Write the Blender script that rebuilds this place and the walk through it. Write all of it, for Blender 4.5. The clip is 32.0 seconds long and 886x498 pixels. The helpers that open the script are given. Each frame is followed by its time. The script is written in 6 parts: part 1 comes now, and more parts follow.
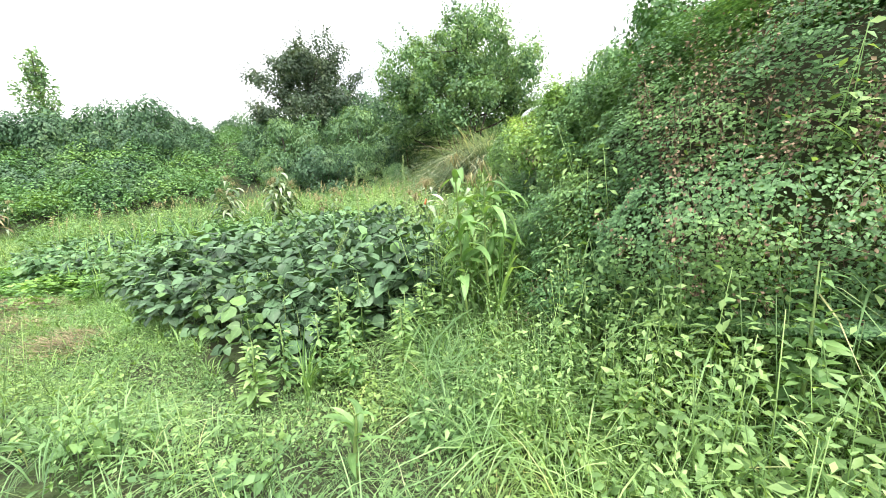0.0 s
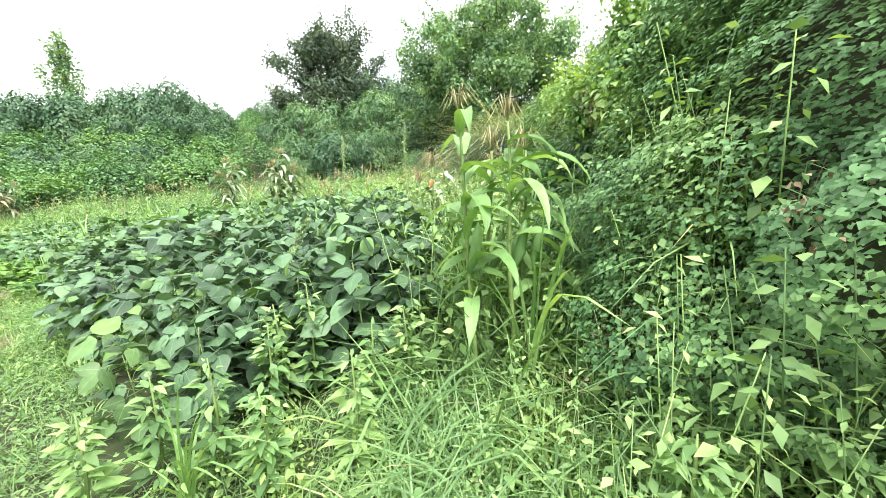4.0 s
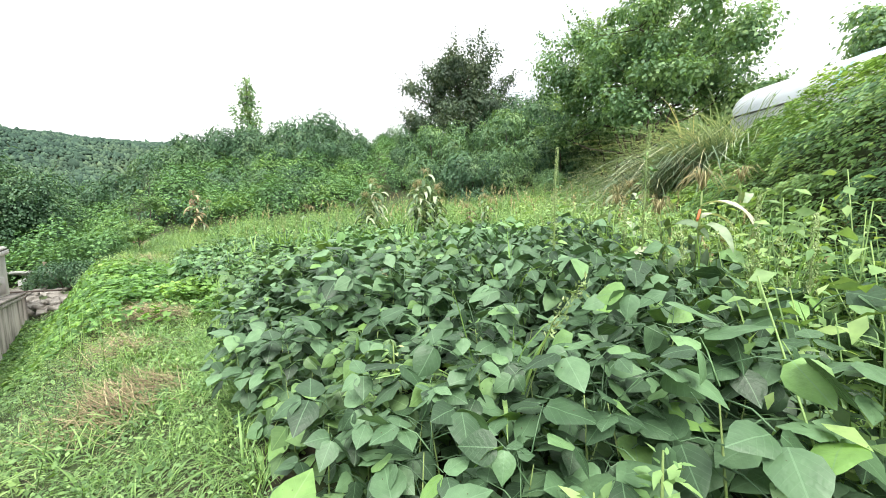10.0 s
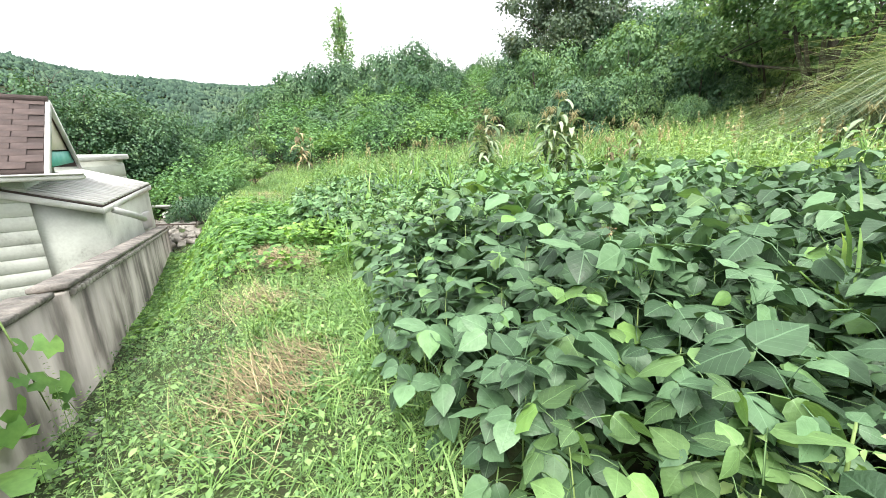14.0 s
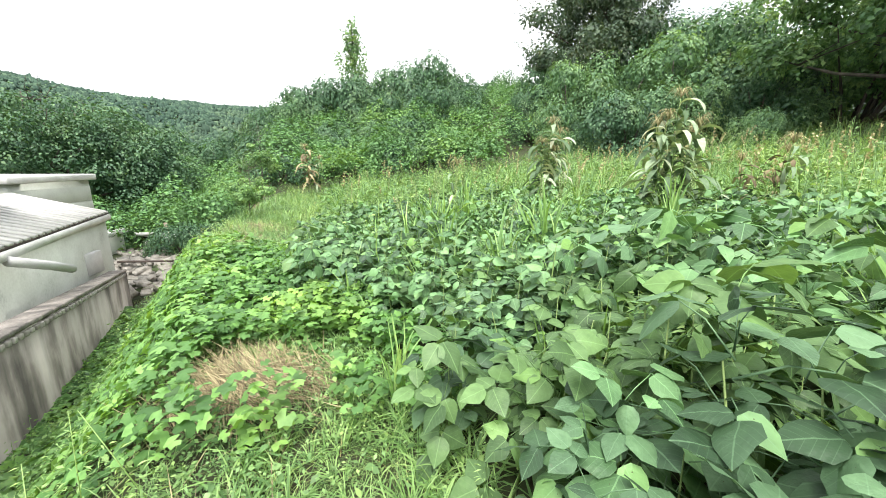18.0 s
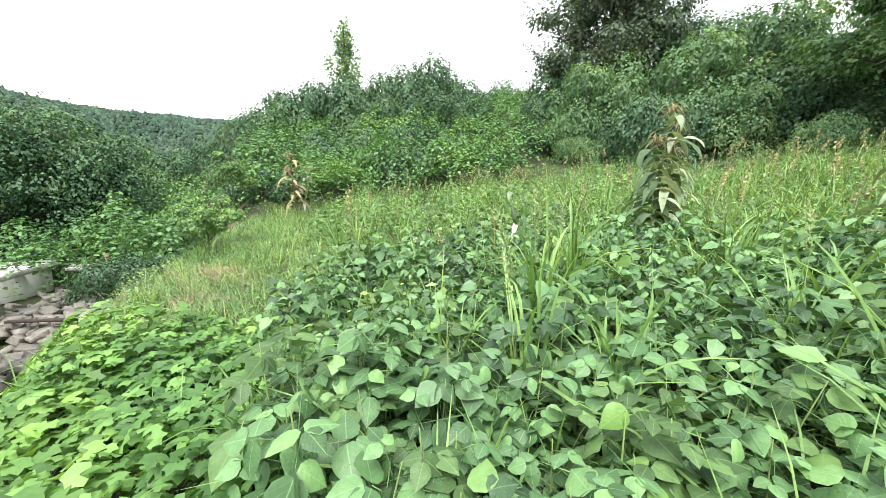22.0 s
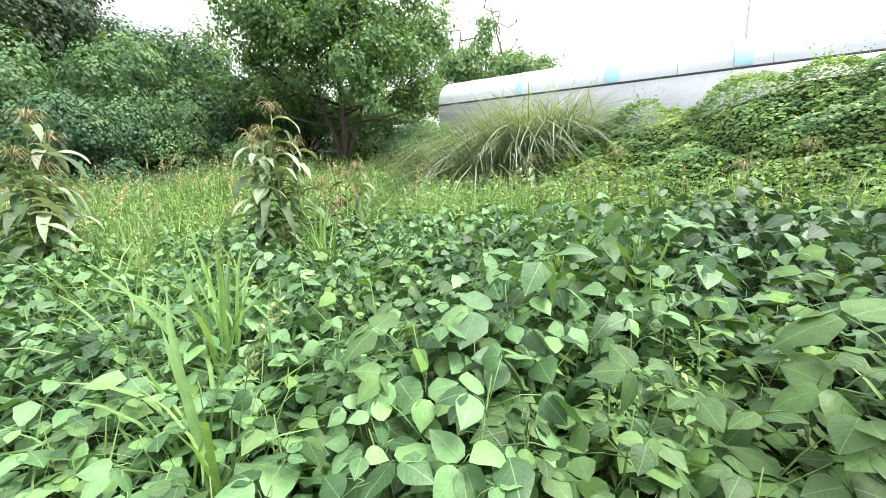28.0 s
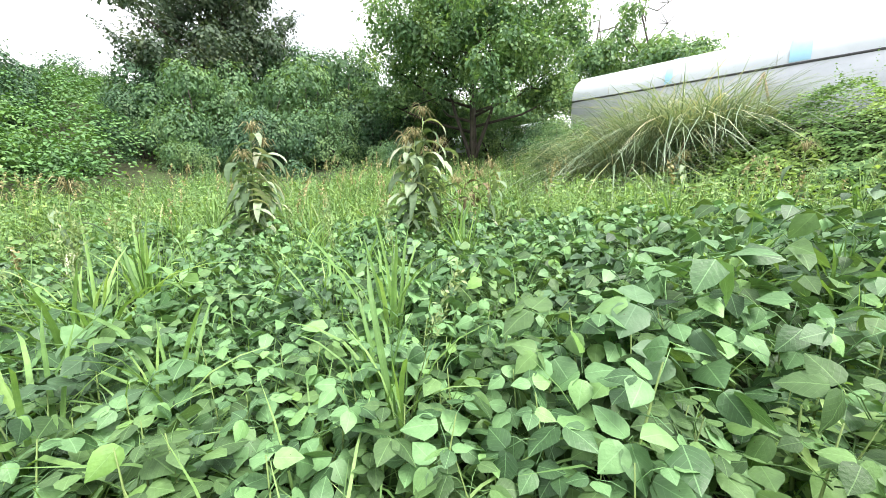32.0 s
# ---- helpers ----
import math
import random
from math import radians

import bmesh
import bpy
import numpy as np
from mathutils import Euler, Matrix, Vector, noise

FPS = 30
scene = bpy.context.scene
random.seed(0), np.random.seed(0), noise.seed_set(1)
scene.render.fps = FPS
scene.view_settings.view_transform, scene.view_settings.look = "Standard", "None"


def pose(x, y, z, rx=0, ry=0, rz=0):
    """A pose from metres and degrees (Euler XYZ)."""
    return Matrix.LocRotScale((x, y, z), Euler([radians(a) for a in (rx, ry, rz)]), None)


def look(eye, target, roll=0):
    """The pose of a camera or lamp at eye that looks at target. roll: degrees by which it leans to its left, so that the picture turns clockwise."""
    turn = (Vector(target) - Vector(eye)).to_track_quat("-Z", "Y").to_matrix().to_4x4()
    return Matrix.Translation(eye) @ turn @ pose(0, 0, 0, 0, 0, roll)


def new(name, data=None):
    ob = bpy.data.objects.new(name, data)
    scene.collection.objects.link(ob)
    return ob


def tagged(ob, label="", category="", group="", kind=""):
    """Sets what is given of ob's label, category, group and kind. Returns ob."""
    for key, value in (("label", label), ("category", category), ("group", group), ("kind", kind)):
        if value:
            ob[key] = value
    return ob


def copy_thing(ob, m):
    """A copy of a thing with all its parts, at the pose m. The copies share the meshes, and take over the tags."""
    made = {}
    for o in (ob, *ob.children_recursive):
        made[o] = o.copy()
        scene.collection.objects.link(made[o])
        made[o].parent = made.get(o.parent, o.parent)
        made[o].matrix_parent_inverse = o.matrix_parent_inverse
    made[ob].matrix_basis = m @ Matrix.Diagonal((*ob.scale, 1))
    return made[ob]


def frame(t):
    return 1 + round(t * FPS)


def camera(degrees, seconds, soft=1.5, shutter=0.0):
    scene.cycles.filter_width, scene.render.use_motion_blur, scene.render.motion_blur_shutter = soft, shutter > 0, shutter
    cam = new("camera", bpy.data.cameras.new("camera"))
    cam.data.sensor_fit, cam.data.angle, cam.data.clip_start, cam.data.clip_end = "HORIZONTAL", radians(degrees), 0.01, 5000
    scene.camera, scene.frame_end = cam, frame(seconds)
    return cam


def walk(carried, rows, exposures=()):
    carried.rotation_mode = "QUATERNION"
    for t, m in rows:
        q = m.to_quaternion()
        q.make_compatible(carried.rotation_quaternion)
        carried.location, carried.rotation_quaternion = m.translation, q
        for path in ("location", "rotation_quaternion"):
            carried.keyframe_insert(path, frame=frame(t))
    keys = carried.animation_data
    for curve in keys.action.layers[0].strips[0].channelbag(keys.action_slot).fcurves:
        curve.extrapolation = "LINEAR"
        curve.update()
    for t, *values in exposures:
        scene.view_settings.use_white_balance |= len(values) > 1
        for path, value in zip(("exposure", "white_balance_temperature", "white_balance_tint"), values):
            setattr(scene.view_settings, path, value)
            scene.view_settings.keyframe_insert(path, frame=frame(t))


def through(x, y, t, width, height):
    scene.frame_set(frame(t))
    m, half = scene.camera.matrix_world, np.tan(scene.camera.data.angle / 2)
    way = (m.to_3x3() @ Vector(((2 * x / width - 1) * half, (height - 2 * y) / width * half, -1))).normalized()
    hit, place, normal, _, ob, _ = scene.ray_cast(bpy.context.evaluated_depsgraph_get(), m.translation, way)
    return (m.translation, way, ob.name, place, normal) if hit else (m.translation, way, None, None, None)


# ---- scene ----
cam = camera(100.5, 32.0, soft=0.6)
PATH = [
    (0, (-1.088, -1.258, 1.642), (0.374, 0.074, 1.341), -1.4),
    (0.5, (-0.974, -1.237, 1.620), (0.487, 0.086, 1.287), -1.3),
    (1, (-0.830, -1.178, 1.594), (0.643, 0.129, 1.246), -1.4),
    (1.5, (-0.736, -1.125, 1.557), (0.752, 0.164, 1.203), -1.4),
    (2, (-0.647, -1.059, 1.531), (0.846, 0.214, 1.144), -1.1),
    (2.5, (-0.584, -0.945, 1.495), (0.914, 0.321, 1.104), -0.7),
    (4.5, (0.032, -0.392, 1.502), (1.230, 1.175, 1.171), -0.4),
    (5, (-0.042, -0.294, 1.480), (0.912, 1.432, 1.146), -0.5),
    (5.5, (-0.035, -0.145, 1.528), (0.727, 1.675, 1.205), -0.6),
    (6, (0.000, 0.000, 1.524), (0.427, 1.929, 1.212), 0.2),
    (6.5, (0.043, 0.093, 1.533), (0.316, 2.047, 1.209), -0.3),
    (7, (0.056, 0.194, 1.524), (0.368, 2.145, 1.212), -0.3),
    (7.5, (0.041, 0.348, 1.514), (0.431, 2.282, 1.185), 0.1),
    (8, (-0.022, 0.454, 1.524), (0.514, 2.353, 1.197), -0.1),
    (8.5, (-0.079, 0.581, 1.550), (0.586, 2.440, 1.231), 0.1),
    (9, (-0.112, 0.678, 1.563), (0.639, 2.511, 1.282), 0.2),
    (9.5, (-0.115, 0.785, 1.580), (0.716, 2.585, 1.314), 0.0),
    (10, (-0.105, 1.025, 1.585), (0.807, 2.789, 1.348), 0.3),
    (10.5, (-0.167, 1.446, 1.577), (0.872, 3.147, 1.421), 0.1),
    (11, (-0.276, 1.748, 1.544), (0.821, 3.415, 1.411), 0.2),
    (11.5, (-0.362, 1.826, 1.548), (0.712, 3.509, 1.417), 0.3),
    (12, (-0.450, 1.761, 1.551), (0.354, 3.588, 1.416), 0.2),
    (12.5, (-0.496, 1.883, 1.533), (0.068, 3.769, 1.177), -0.0),
    (13, (-0.532, 2.023, 1.526), (-0.039, 3.878, 0.966), -0.1),
    (13.5, (-0.556, 2.187, 1.480), (-0.056, 4.041, 0.922), -0.0),
    (15.5, (-0.575, 3.233, 1.463), (-0.075, 5.108, 0.981), -0.2),
    (16, (-0.568, 3.559, 1.498), (-0.067, 5.435, 1.023), 0.1),
    (16.5, (-0.612, 3.860, 1.470), (-0.104, 5.739, 1.009), 0.1),
    (17, (-0.619, 4.158, 1.464), (-0.110, 6.036, 1.002), 0.1),
    (17.5, (-0.665, 4.553, 1.428), (-0.155, 6.432, 0.970), 0.1),
    (18, (-0.764, 4.905, 1.434), (-0.282, 6.795, 0.990), 0.2),
    (18.5, (-0.843, 5.234, 1.429), (-0.371, 7.127, 0.985), 0.2),
    (19, (-0.847, 5.592, 1.394), (-0.374, 7.478, 0.925), 0.1),
    (19.5, (-0.884, 5.884, 1.407), (-0.388, 7.768, 0.956), 0.2),
    (20, (-0.964, 6.289, 1.415), (-0.449, 8.165, 0.953), 0.4),
    (20.5, (-1.015, 6.687, 1.387), (-0.467, 8.556, 0.931), 0.3),
    (21, (-1.044, 7.124, 1.367), (-0.505, 9.010, 0.980), -0.1),
    (21.5, (-1.021, 7.489, 1.374), (-0.489, 9.379, 0.990), 0.1),
    (22, (-0.992, 7.624, 1.422), (-0.443, 9.511, 1.050), 0.1),
    (22.5, (-0.962, 7.645, 1.449), (-0.314, 9.502, 1.083), 0.0),
    (23, (-0.977, 7.673, 1.472), (-0.212, 9.485, 1.109), -0.0),
    (23.5, (-0.960, 7.727, 1.480), (-0.107, 9.500, 1.125), 0.2),
    (24, (-0.935, 7.742, 1.472), (0.196, 9.354, 1.117), -0.5),
    (24.5, (-0.938, 7.708, 1.466), (0.398, 9.154, 1.116), -0.4),
    (26.5, (-0.757, 7.196, 1.512), (0.917, 8.235, 1.168), -0.5),
    (27, (-0.611, 7.129, 1.507), (1.208, 7.886, 1.162), -0.8),
    (27.5, (-0.558, 7.082, 1.507), (1.367, 7.502, 1.162), -1.0),
    (28, (-0.517, 7.037, 1.512), (1.448, 7.177, 1.171), -1.0),
    (28.5, (-0.432, 6.995, 1.502), (1.536, 7.118, 1.166), -0.8),
    (29, (-0.454, 6.999, 1.505), (1.514, 7.115, 1.166), -0.6),
    (29.5, (-0.528, 7.026, 1.512), (1.391, 7.476, 1.173), -0.2),
    (30, (-0.566, 7.036, 1.519), (1.335, 7.553, 1.177), -0.4),
    (30.5, (-0.584, 7.031, 1.521), (1.314, 7.561, 1.180), -0.4),
    (31, (-0.641, 7.059, 1.518), (1.238, 7.654, 1.178), -0.3),
    (31.5, (-0.681, 7.068, 1.516), (1.145, 7.808, 1.173), -0.2),
    (32, (-0.694, 7.191, 1.472), (1.132, 7.936, 1.140), -0.3),
]
walk(cam, [(t, look(eye, target, roll)) for t, eye, target, roll in PATH], [(0, 1.1), (2.5, 1.4), (5, 1.1), (6.2, 0.8), (7, 0.7), (9, 0.95), (10, 0.92), (11, 0.72), (12, 0.6), (13, 1.2), (16, 0.97), (19, 1.0), (22, 0.82), (24, 0.98), (28, 1.0), (32, 1.0)])

# ---- sky and sun: bright overcast ----
SUN_EL, SUN_AZ = radians(58), radians(200)
world = bpy.data.worlds.new("overcast_sky")
scene.world = world
world.use_nodes = True
wn, wl = world.node_tree.nodes, world.node_tree.links
sky = wn.new("ShaderNodeTexSky")
sky.sky_type, sky.sun_disc = "NISHITA", False
sky.sun_elevation, sky.sun_rotation = SUN_EL, SUN_AZ
sky.dust_density, sky.air_density = 4.0, 1.0
wcoord = wn.new("ShaderNodeTexCoord")
wmap = wn.new("ShaderNodeMapping")
wmap.inputs["Scale"].default_value = (1, 1, 2.6)
cloud = wn.new("ShaderNodeTexNoise")
cloud.inputs["Scale"].default_value, cloud.inputs["Detail"].default_value = 2.2, 5
ramp = wn.new("ShaderNodeValToRGB")
ramp.color_ramp.elements[0].position, ramp.color_ramp.elements[0].color = 0.3, (6.4, 6.7, 7.1, 1)
ramp.color_ramp.elements[1].position, ramp.color_ramp.elements[1].color = 0.52, (11.0, 11.15, 11.3, 1)
wmix = wn.new("ShaderNodeMix")
wmix.data_type = "RGBA"
wmix.inputs[0].default_value = 0.9
background = wn["Background"]
background.inputs["Strength"].default_value = 0.1
wl.new(wcoord.outputs["Generated"], wmap.inputs["Vector"])
wl.new(wmap.outputs["Vector"], cloud.inputs["Vector"])
wl.new(cloud.outputs["Fac"], ramp.inputs["Fac"])
wl.new(sky.outputs["Color"], wmix.inputs[6])
wl.new(ramp.outputs["Color"], wmix.inputs[7])
wl.new(wmix.outputs[2], background.inputs["Color"])
sun = new("sun", bpy.data.lights.new("sun", "SUN"))
sun.data.energy, sun.data.angle, sun.data.color = 3.2, radians(28), (1.0, 0.96, 0.9)
sun.matrix_world = look((20 * math.cos(SUN_EL) * math.sin(SUN_AZ), 20 * math.cos(SUN_EL) * math.cos(SUN_AZ), 20 * math.sin(SUN_EL)), (0, 0, 0))

rng = np.random.default_rng(7)


# ---- materials ----
def nodes_of(name):
    mat = bpy.data.materials.new(name)
    mat.use_nodes = True
    nt = mat.node_tree
    return mat, nt.nodes, nt.links, nt.nodes["Principled BSDF"]


def ramp_node(n, stops):
    r = n.new("ShaderNodeValToRGB")
    el = r.color_ramp.elements
    while len(el) < len(stops):
        el.new(0.5)
    for e, (p, c) in zip(el, stops):
        e.position, e.color = p, (*c, 1)
    return r


def math_node(n, l, op, a, b):
    m = n.new("ShaderNodeMath")
    m.operation = op
    for k, v in enumerate((a, b)):
        if isinstance(v, (int, float)):
            m.inputs[k].default_value = v
        else:
            l.new(v, m.inputs[k])
    return m.outputs[0]


def leaf_material(name, stops, rough=0.5, through=0.3, veins=0.0, spots=0.0, sheen=0.35, patch=0.0):
    """Leaves: each one its own tone, blotches, veins on the leaf's own length, and light that shines through."""
    mat, n, l, bsdf = nodes_of(name)
    stops = [(p, tuple(k * (0.8 + 0.44 * p) * v for k, v in zip(c, (1.04, 1.0, 1.32) if c[1] > c[0] else (1, 1, 1)))) for p, c in stops]
    info, geo = n.new("ShaderNodeObjectInfo"), n.new("ShaderNodeNewGeometry")
    pick = math_node(n, l, "FRACT", math_node(n, l, "ADD", info.outputs["Random"], geo.outputs["Random Per Island"]), 0.0)
    r = ramp_node(n, stops)
    l.new(pick, r.inputs["Fac"])
    coord = n.new("ShaderNodeTexCoord")
    noi = n.new("ShaderNodeTexNoise")
    noi.inputs["Scale"].default_value, noi.inputs["Detail"].default_value = 22, 3
    l.new(coord.outputs["Object"], noi.inputs["Vector"])
    tone = n.new("ShaderNodeMix")
    tone.data_type, tone.blend_type = "RGBA", "MULTIPLY"
    tone.inputs[0].default_value = 0.55
    r2 = ramp_node(n, [(0.3, (0.62, 0.66, 0.6)), (0.65, (1.12, 1.1, 1.05))])
    l.new(noi.outputs["Fac"], r2.inputs["Fac"])
    l.new(r.outputs["Color"], tone.inputs[6])
    l.new(r2.outputs["Color"], tone.inputs[7])
    out = tone.outputs[2]
    if patch:
        wide = n.new("ShaderNodeTexNoise")
        wide.inputs["Scale"].default_value, wide.inputs["Detail"].default_value = patch, 3
        l.new(coord.outputs["Object"], wide.inputs["Vector"])
        r3 = ramp_node(n, [(0.36, (0.62, 0.7, 0.72)), (0.52, (0.98, 0.98, 0.98)), (0.66, (1.4, 1.2, 1.0))])
        l.new(wide.outputs["Fac"], r3.inputs["Fac"])
        pm = n.new("ShaderNodeMix")
        pm.data_type, pm.blend_type = "RGBA", "MULTIPLY"
        pm.inputs[0].default_value = 0.8
        l.new(out, pm.inputs[6])
        l.new(r3.outputs["Color"], pm.inputs[7])
        out = pm.outputs[2]
    if veins:
        uv = n.new("ShaderNodeUVMap")
        sep = n.new("ShaderNodeSeparateXYZ")
        l.new(uv.outputs["UV"], sep.inputs[0])
        across = math_node(n, l, "ABSOLUTE", sep.outputs["X"], 0.0)
        slant = math_node(n, l, "SUBTRACT", sep.outputs["Y"], math_node(n, l, "MULTIPLY", across, 0.8))
        wave = math_node(n, l, "SINE", math_node(n, l, "MULTIPLY", slant, 40.0), 0.0)
        side = math_node(n, l, "GREATER_THAN", wave, 0.955)
        mid = math_node(n, l, "LESS_THAN", across, 0.016)
        vein = math_node(n, l, "MULTIPLY", math_node(n, l, "MAXIMUM", math_node(n, l, "MULTIPLY", side, 0.3), mid), veins)
        vm = n.new("ShaderNodeMix")
        vm.data_type = "RGBA"
        vm.inputs[7].default_value = (*[min(1, c * 1.45 + 0.02) for c in stops[len(stops) // 2][1]], 1)
        l.new(vein, vm.inputs[0])
        l.new(out, vm.inputs[6])
        out = vm.outputs[2]
        bump = n.new("ShaderNodeBump")
        bump.inputs["Strength"].default_value, bump.inputs["Distance"].default_value = 0.35, 0.003
        pucker = n.new("ShaderNodeTexNoise")
        pucker.inputs["Scale"].default_value, pucker.inputs["Detail"].default_value = 60, 2
        l.new(coord.outputs["Object"], pucker.inputs["Vector"])
        l.new(math_node(n, l, "ADD", math_node(n, l, "MULTIPLY", wave, 0.1), math_node(n, l, "MULTIPLY", pucker.outputs["Fac"], 2.6)), bump.inputs["Height"])
        l.new(bump.outputs["Normal"], bsdf.inputs["Normal"])
    if spots:
        sp = n.new("ShaderNodeTexNoise")
        sp.inputs["Scale"].default_value = 75
        l.new(coord.outputs["Object"], sp.inputs["Vector"])
        hole = math_node(n, l, "GREATER_THAN", sp.outputs["Fac"], 0.74)
        sm = n.new("ShaderNodeMix")
        sm.data_type = "RGBA"
        sm.inputs[7].default_value = (0.06, 0.05, 0.02, 1)
        l.new(math_node(n, l, "MULTIPLY", hole, spots), sm.inputs[0])
        l.new(out, sm.inputs[6])
        out = sm.outputs[2]
    l.new(out, bsdf.inputs["Base Color"])
    bsdf.inputs["Roughness"].default_value = rough
    bsdf.inputs["Specular IOR Level"].default_value = sheen
    if through:
        tr = n.new("ShaderNodeBsdfTranslucent")
        warm = n.new("ShaderNodeMix")
        warm.data_type, warm.blend_type = "RGBA", "MULTIPLY"
        warm.inputs[0].default_value = 1
        warm.inputs[7].default_value = (1.25, 1.2, 0.45, 1)
        l.new(out, warm.inputs[6])
        l.new(warm.outputs[2], tr.inputs["Color"])
        mx = n.new("ShaderNodeMixShader")
        mx.inputs[0].default_value = through
        l.new(bsdf.outputs[0], mx.inputs[1])
        l.new(tr.outputs[0], mx.inputs[2])
        l.new(mx.outputs[0], n["Material Output"].inputs["Surface"])
    return mat


def rough_material(name, stops, scale=6.0, rough=0.85, bump=0.3, fine=60.0, metallic=0.0, stretch=(1, 1, 1)):
    """Plain weathered surfaces: two sizes of noise in the colour, and a fine relief."""
    mat, n, l, bsdf = nodes_of(name)
    coord, mapping = n.new("ShaderNodeTexCoord"), n.new("ShaderNodeMapping")
    mapping.inputs["Scale"].default_value = stretch
    l.new(coord.outputs["Object"], mapping.inputs["Vector"])
    big, small = n.new("ShaderNodeTexNoise"), n.new("ShaderNodeTexNoise")
    big.inputs["Scale"].default_value, big.inputs["Detail"].default_value = scale, 6
    small.inputs["Scale"].default_value, small.inputs["Detail"].default_value = fine, 4
    l.new(mapping.outputs[0], big.inputs["Vector"])
    l.new(mapping.outputs[0], small.inputs["Vector"])
    info = n.new("ShaderNodeObjectInfo")
    both = math_node(n, l, "ADD", math_node(n, l, "MULTIPLY", big.outputs["Fac"], 0.7), math_node(n, l, "MULTIPLY", small.outputs["Fac"], 0.3))
    both = math_node(n, l, "ADD", both, math_node(n, l, "MULTIPLY", math_node(n, l, "SUBTRACT", info.outputs["Random"], 0.5), 0.12))
    r = ramp_node(n, stops)
    l.new(both, r.inputs["Fac"])
    l.new(r.outputs["Color"], bsdf.inputs["Base Color"])
    b = n.new("ShaderNodeBump")
    b.inputs["Strength"].default_value, b.inputs["Distance"].default_value = bump, 0.01
    l.new(small.outputs["Fac"], b.inputs["Height"])
    l.new(b.outputs["Normal"], bsdf.inputs["Normal"])
    bsdf.inputs["Roughness"].default_value, bsdf.inputs["Metallic"].default_value = rough, metallic
    return mat


BEAN = leaf_material("bean_leaf", [(0, (0.036, 0.08, 0.03)), (0.3, (0.06, 0.126, 0.047)), (0.68, (0.095, 0.184, 0.072)), (0.93, (0.124, 0.232, 0.088)), (1, (0.155, 0.3, 0.062))], 0.5, 0.13, 0.45, 0.8, 0.42)
BEAN_MID = leaf_material("mid_bean_leaf", [(0, (0.059, 0.139, 0.043)), (0.4, (0.106, 0.223, 0.072)), (0.85, (0.167, 0.325, 0.108)), (1, (0.185, 0.35, 0.095))], 0.48, 0.16, 0.4, 0.7, 0.45)
BEAN_YOUNG = leaf_material("young_bean_leaf", [(0, (0.077, 0.155, 0.047)), (0.5, (0.116, 0.213, 0.066)), (0.9, (0.148, 0.268, 0.077)), (1, (0.168, 0.32, 0.066))], 0.5, 0.28, 0.4, 0.5, 0.4)
GRASS = leaf_material("grass_blade", [(0, (0.146, 0.274, 0.087)), (0.5, (0.213, 0.370, 0.118)), (0.92, (0.302, 0.470, 0.157)), (0.97, (0.426, 0.470, 0.224)), (1, (0.470, 0.392, 0.246))], 0.5, 0.35, patch=1.5)
LIGHT_GRASS = leaf_material("light_grass_blade", [(0, (0.179, 0.330, 0.112)), (0.5, (0.258, 0.437, 0.146)), (0.95, (0.347, 0.538, 0.196)), (1, (0.493, 0.470, 0.269))], 0.5, 0.38, patch=1.5)
TALL_GRASS = leaf_material("tall_grass_blade", [(0, (0.14, 0.29, 0.075)), (0.6, (0.23, 0.41, 0.11)), (1, (0.34, 0.52, 0.16))], 0.42, 0.35, 0.25)
FIELD_GRASS = leaf_material("field_grass_blade", [(0, (0.148, 0.276, 0.080)), (0.5, (0.201, 0.360, 0.101)), (0.96, (0.286, 0.456, 0.138)), (1, (0.445, 0.456, 0.233))], 0.55, 0.3, patch=0.9)
WEED = leaf_material("weed_leaf", [(0, (0.140, 0.270, 0.081)), (0.5, (0.189, 0.351, 0.103)), (1, (0.281, 0.454, 0.135))], 0.5, 0.3, patch=1.0)
WEED_LIGHT = leaf_material("light_weed_leaf", [(0, (0.178, 0.319, 0.095)), (0.5, (0.248, 0.421, 0.124)), (1, (0.356, 0.518, 0.162))], 0.5, 0.34)
HOP = leaf_material("hop_vine_leaf", [(0, (0.110, 0.242, 0.061)), (0.5, (0.154, 0.325, 0.077)), (1, (0.231, 0.440, 0.099))], 0.48, 0.33, patch=1.2)
KUDZU = leaf_material("creeper_leaf", [(0, (0.095, 0.212, 0.062)), (0.5, (0.129, 0.280, 0.078)), (1, (0.179, 0.353, 0.101))], 0.5, 0.25, patch=0.5)
BANK_LEAF = leaf_material("bank_vine_leaf", [(0, (0.1, 0.222, 0.068)), (0.5, (0.14, 0.286, 0.09)), (0.9, (0.175, 0.334, 0.105)), (1, (0.2, 0.366, 0.116))], 0.46, 0.22, patch=1.6)
BANK_LIGHT = leaf_material("light_bank_leaf", [(0, (0.180, 0.328, 0.086)), (0.5, (0.247, 0.429, 0.114)), (1, (0.350, 0.530, 0.146))], 0.48, 0.28, patch=1.4)
DEAD_LEAF = leaf_material("withered_leaf", [(0, (0.1, 0.065, 0.045)), (0.5, (0.2, 0.14, 0.09)), (1, (0.34, 0.25, 0.17))], 0.8, 0.05)
BUSH_LEAF = leaf_material("bush_leaf", [(0, (0.059, 0.137, 0.057)), (0.5, (0.084, 0.180, 0.075)), (1, (0.124, 0.235, 0.094))], 0.5, 0.22, patch=1.3)
DARK_LEAF = leaf_material("dark_tree_leaf", [(0, (0.065, 0.11, 0.055)), (0.5, (0.085, 0.138, 0.066)), (1, (0.115, 0.165, 0.085))], 0.55, 0.2, patch=1.0)
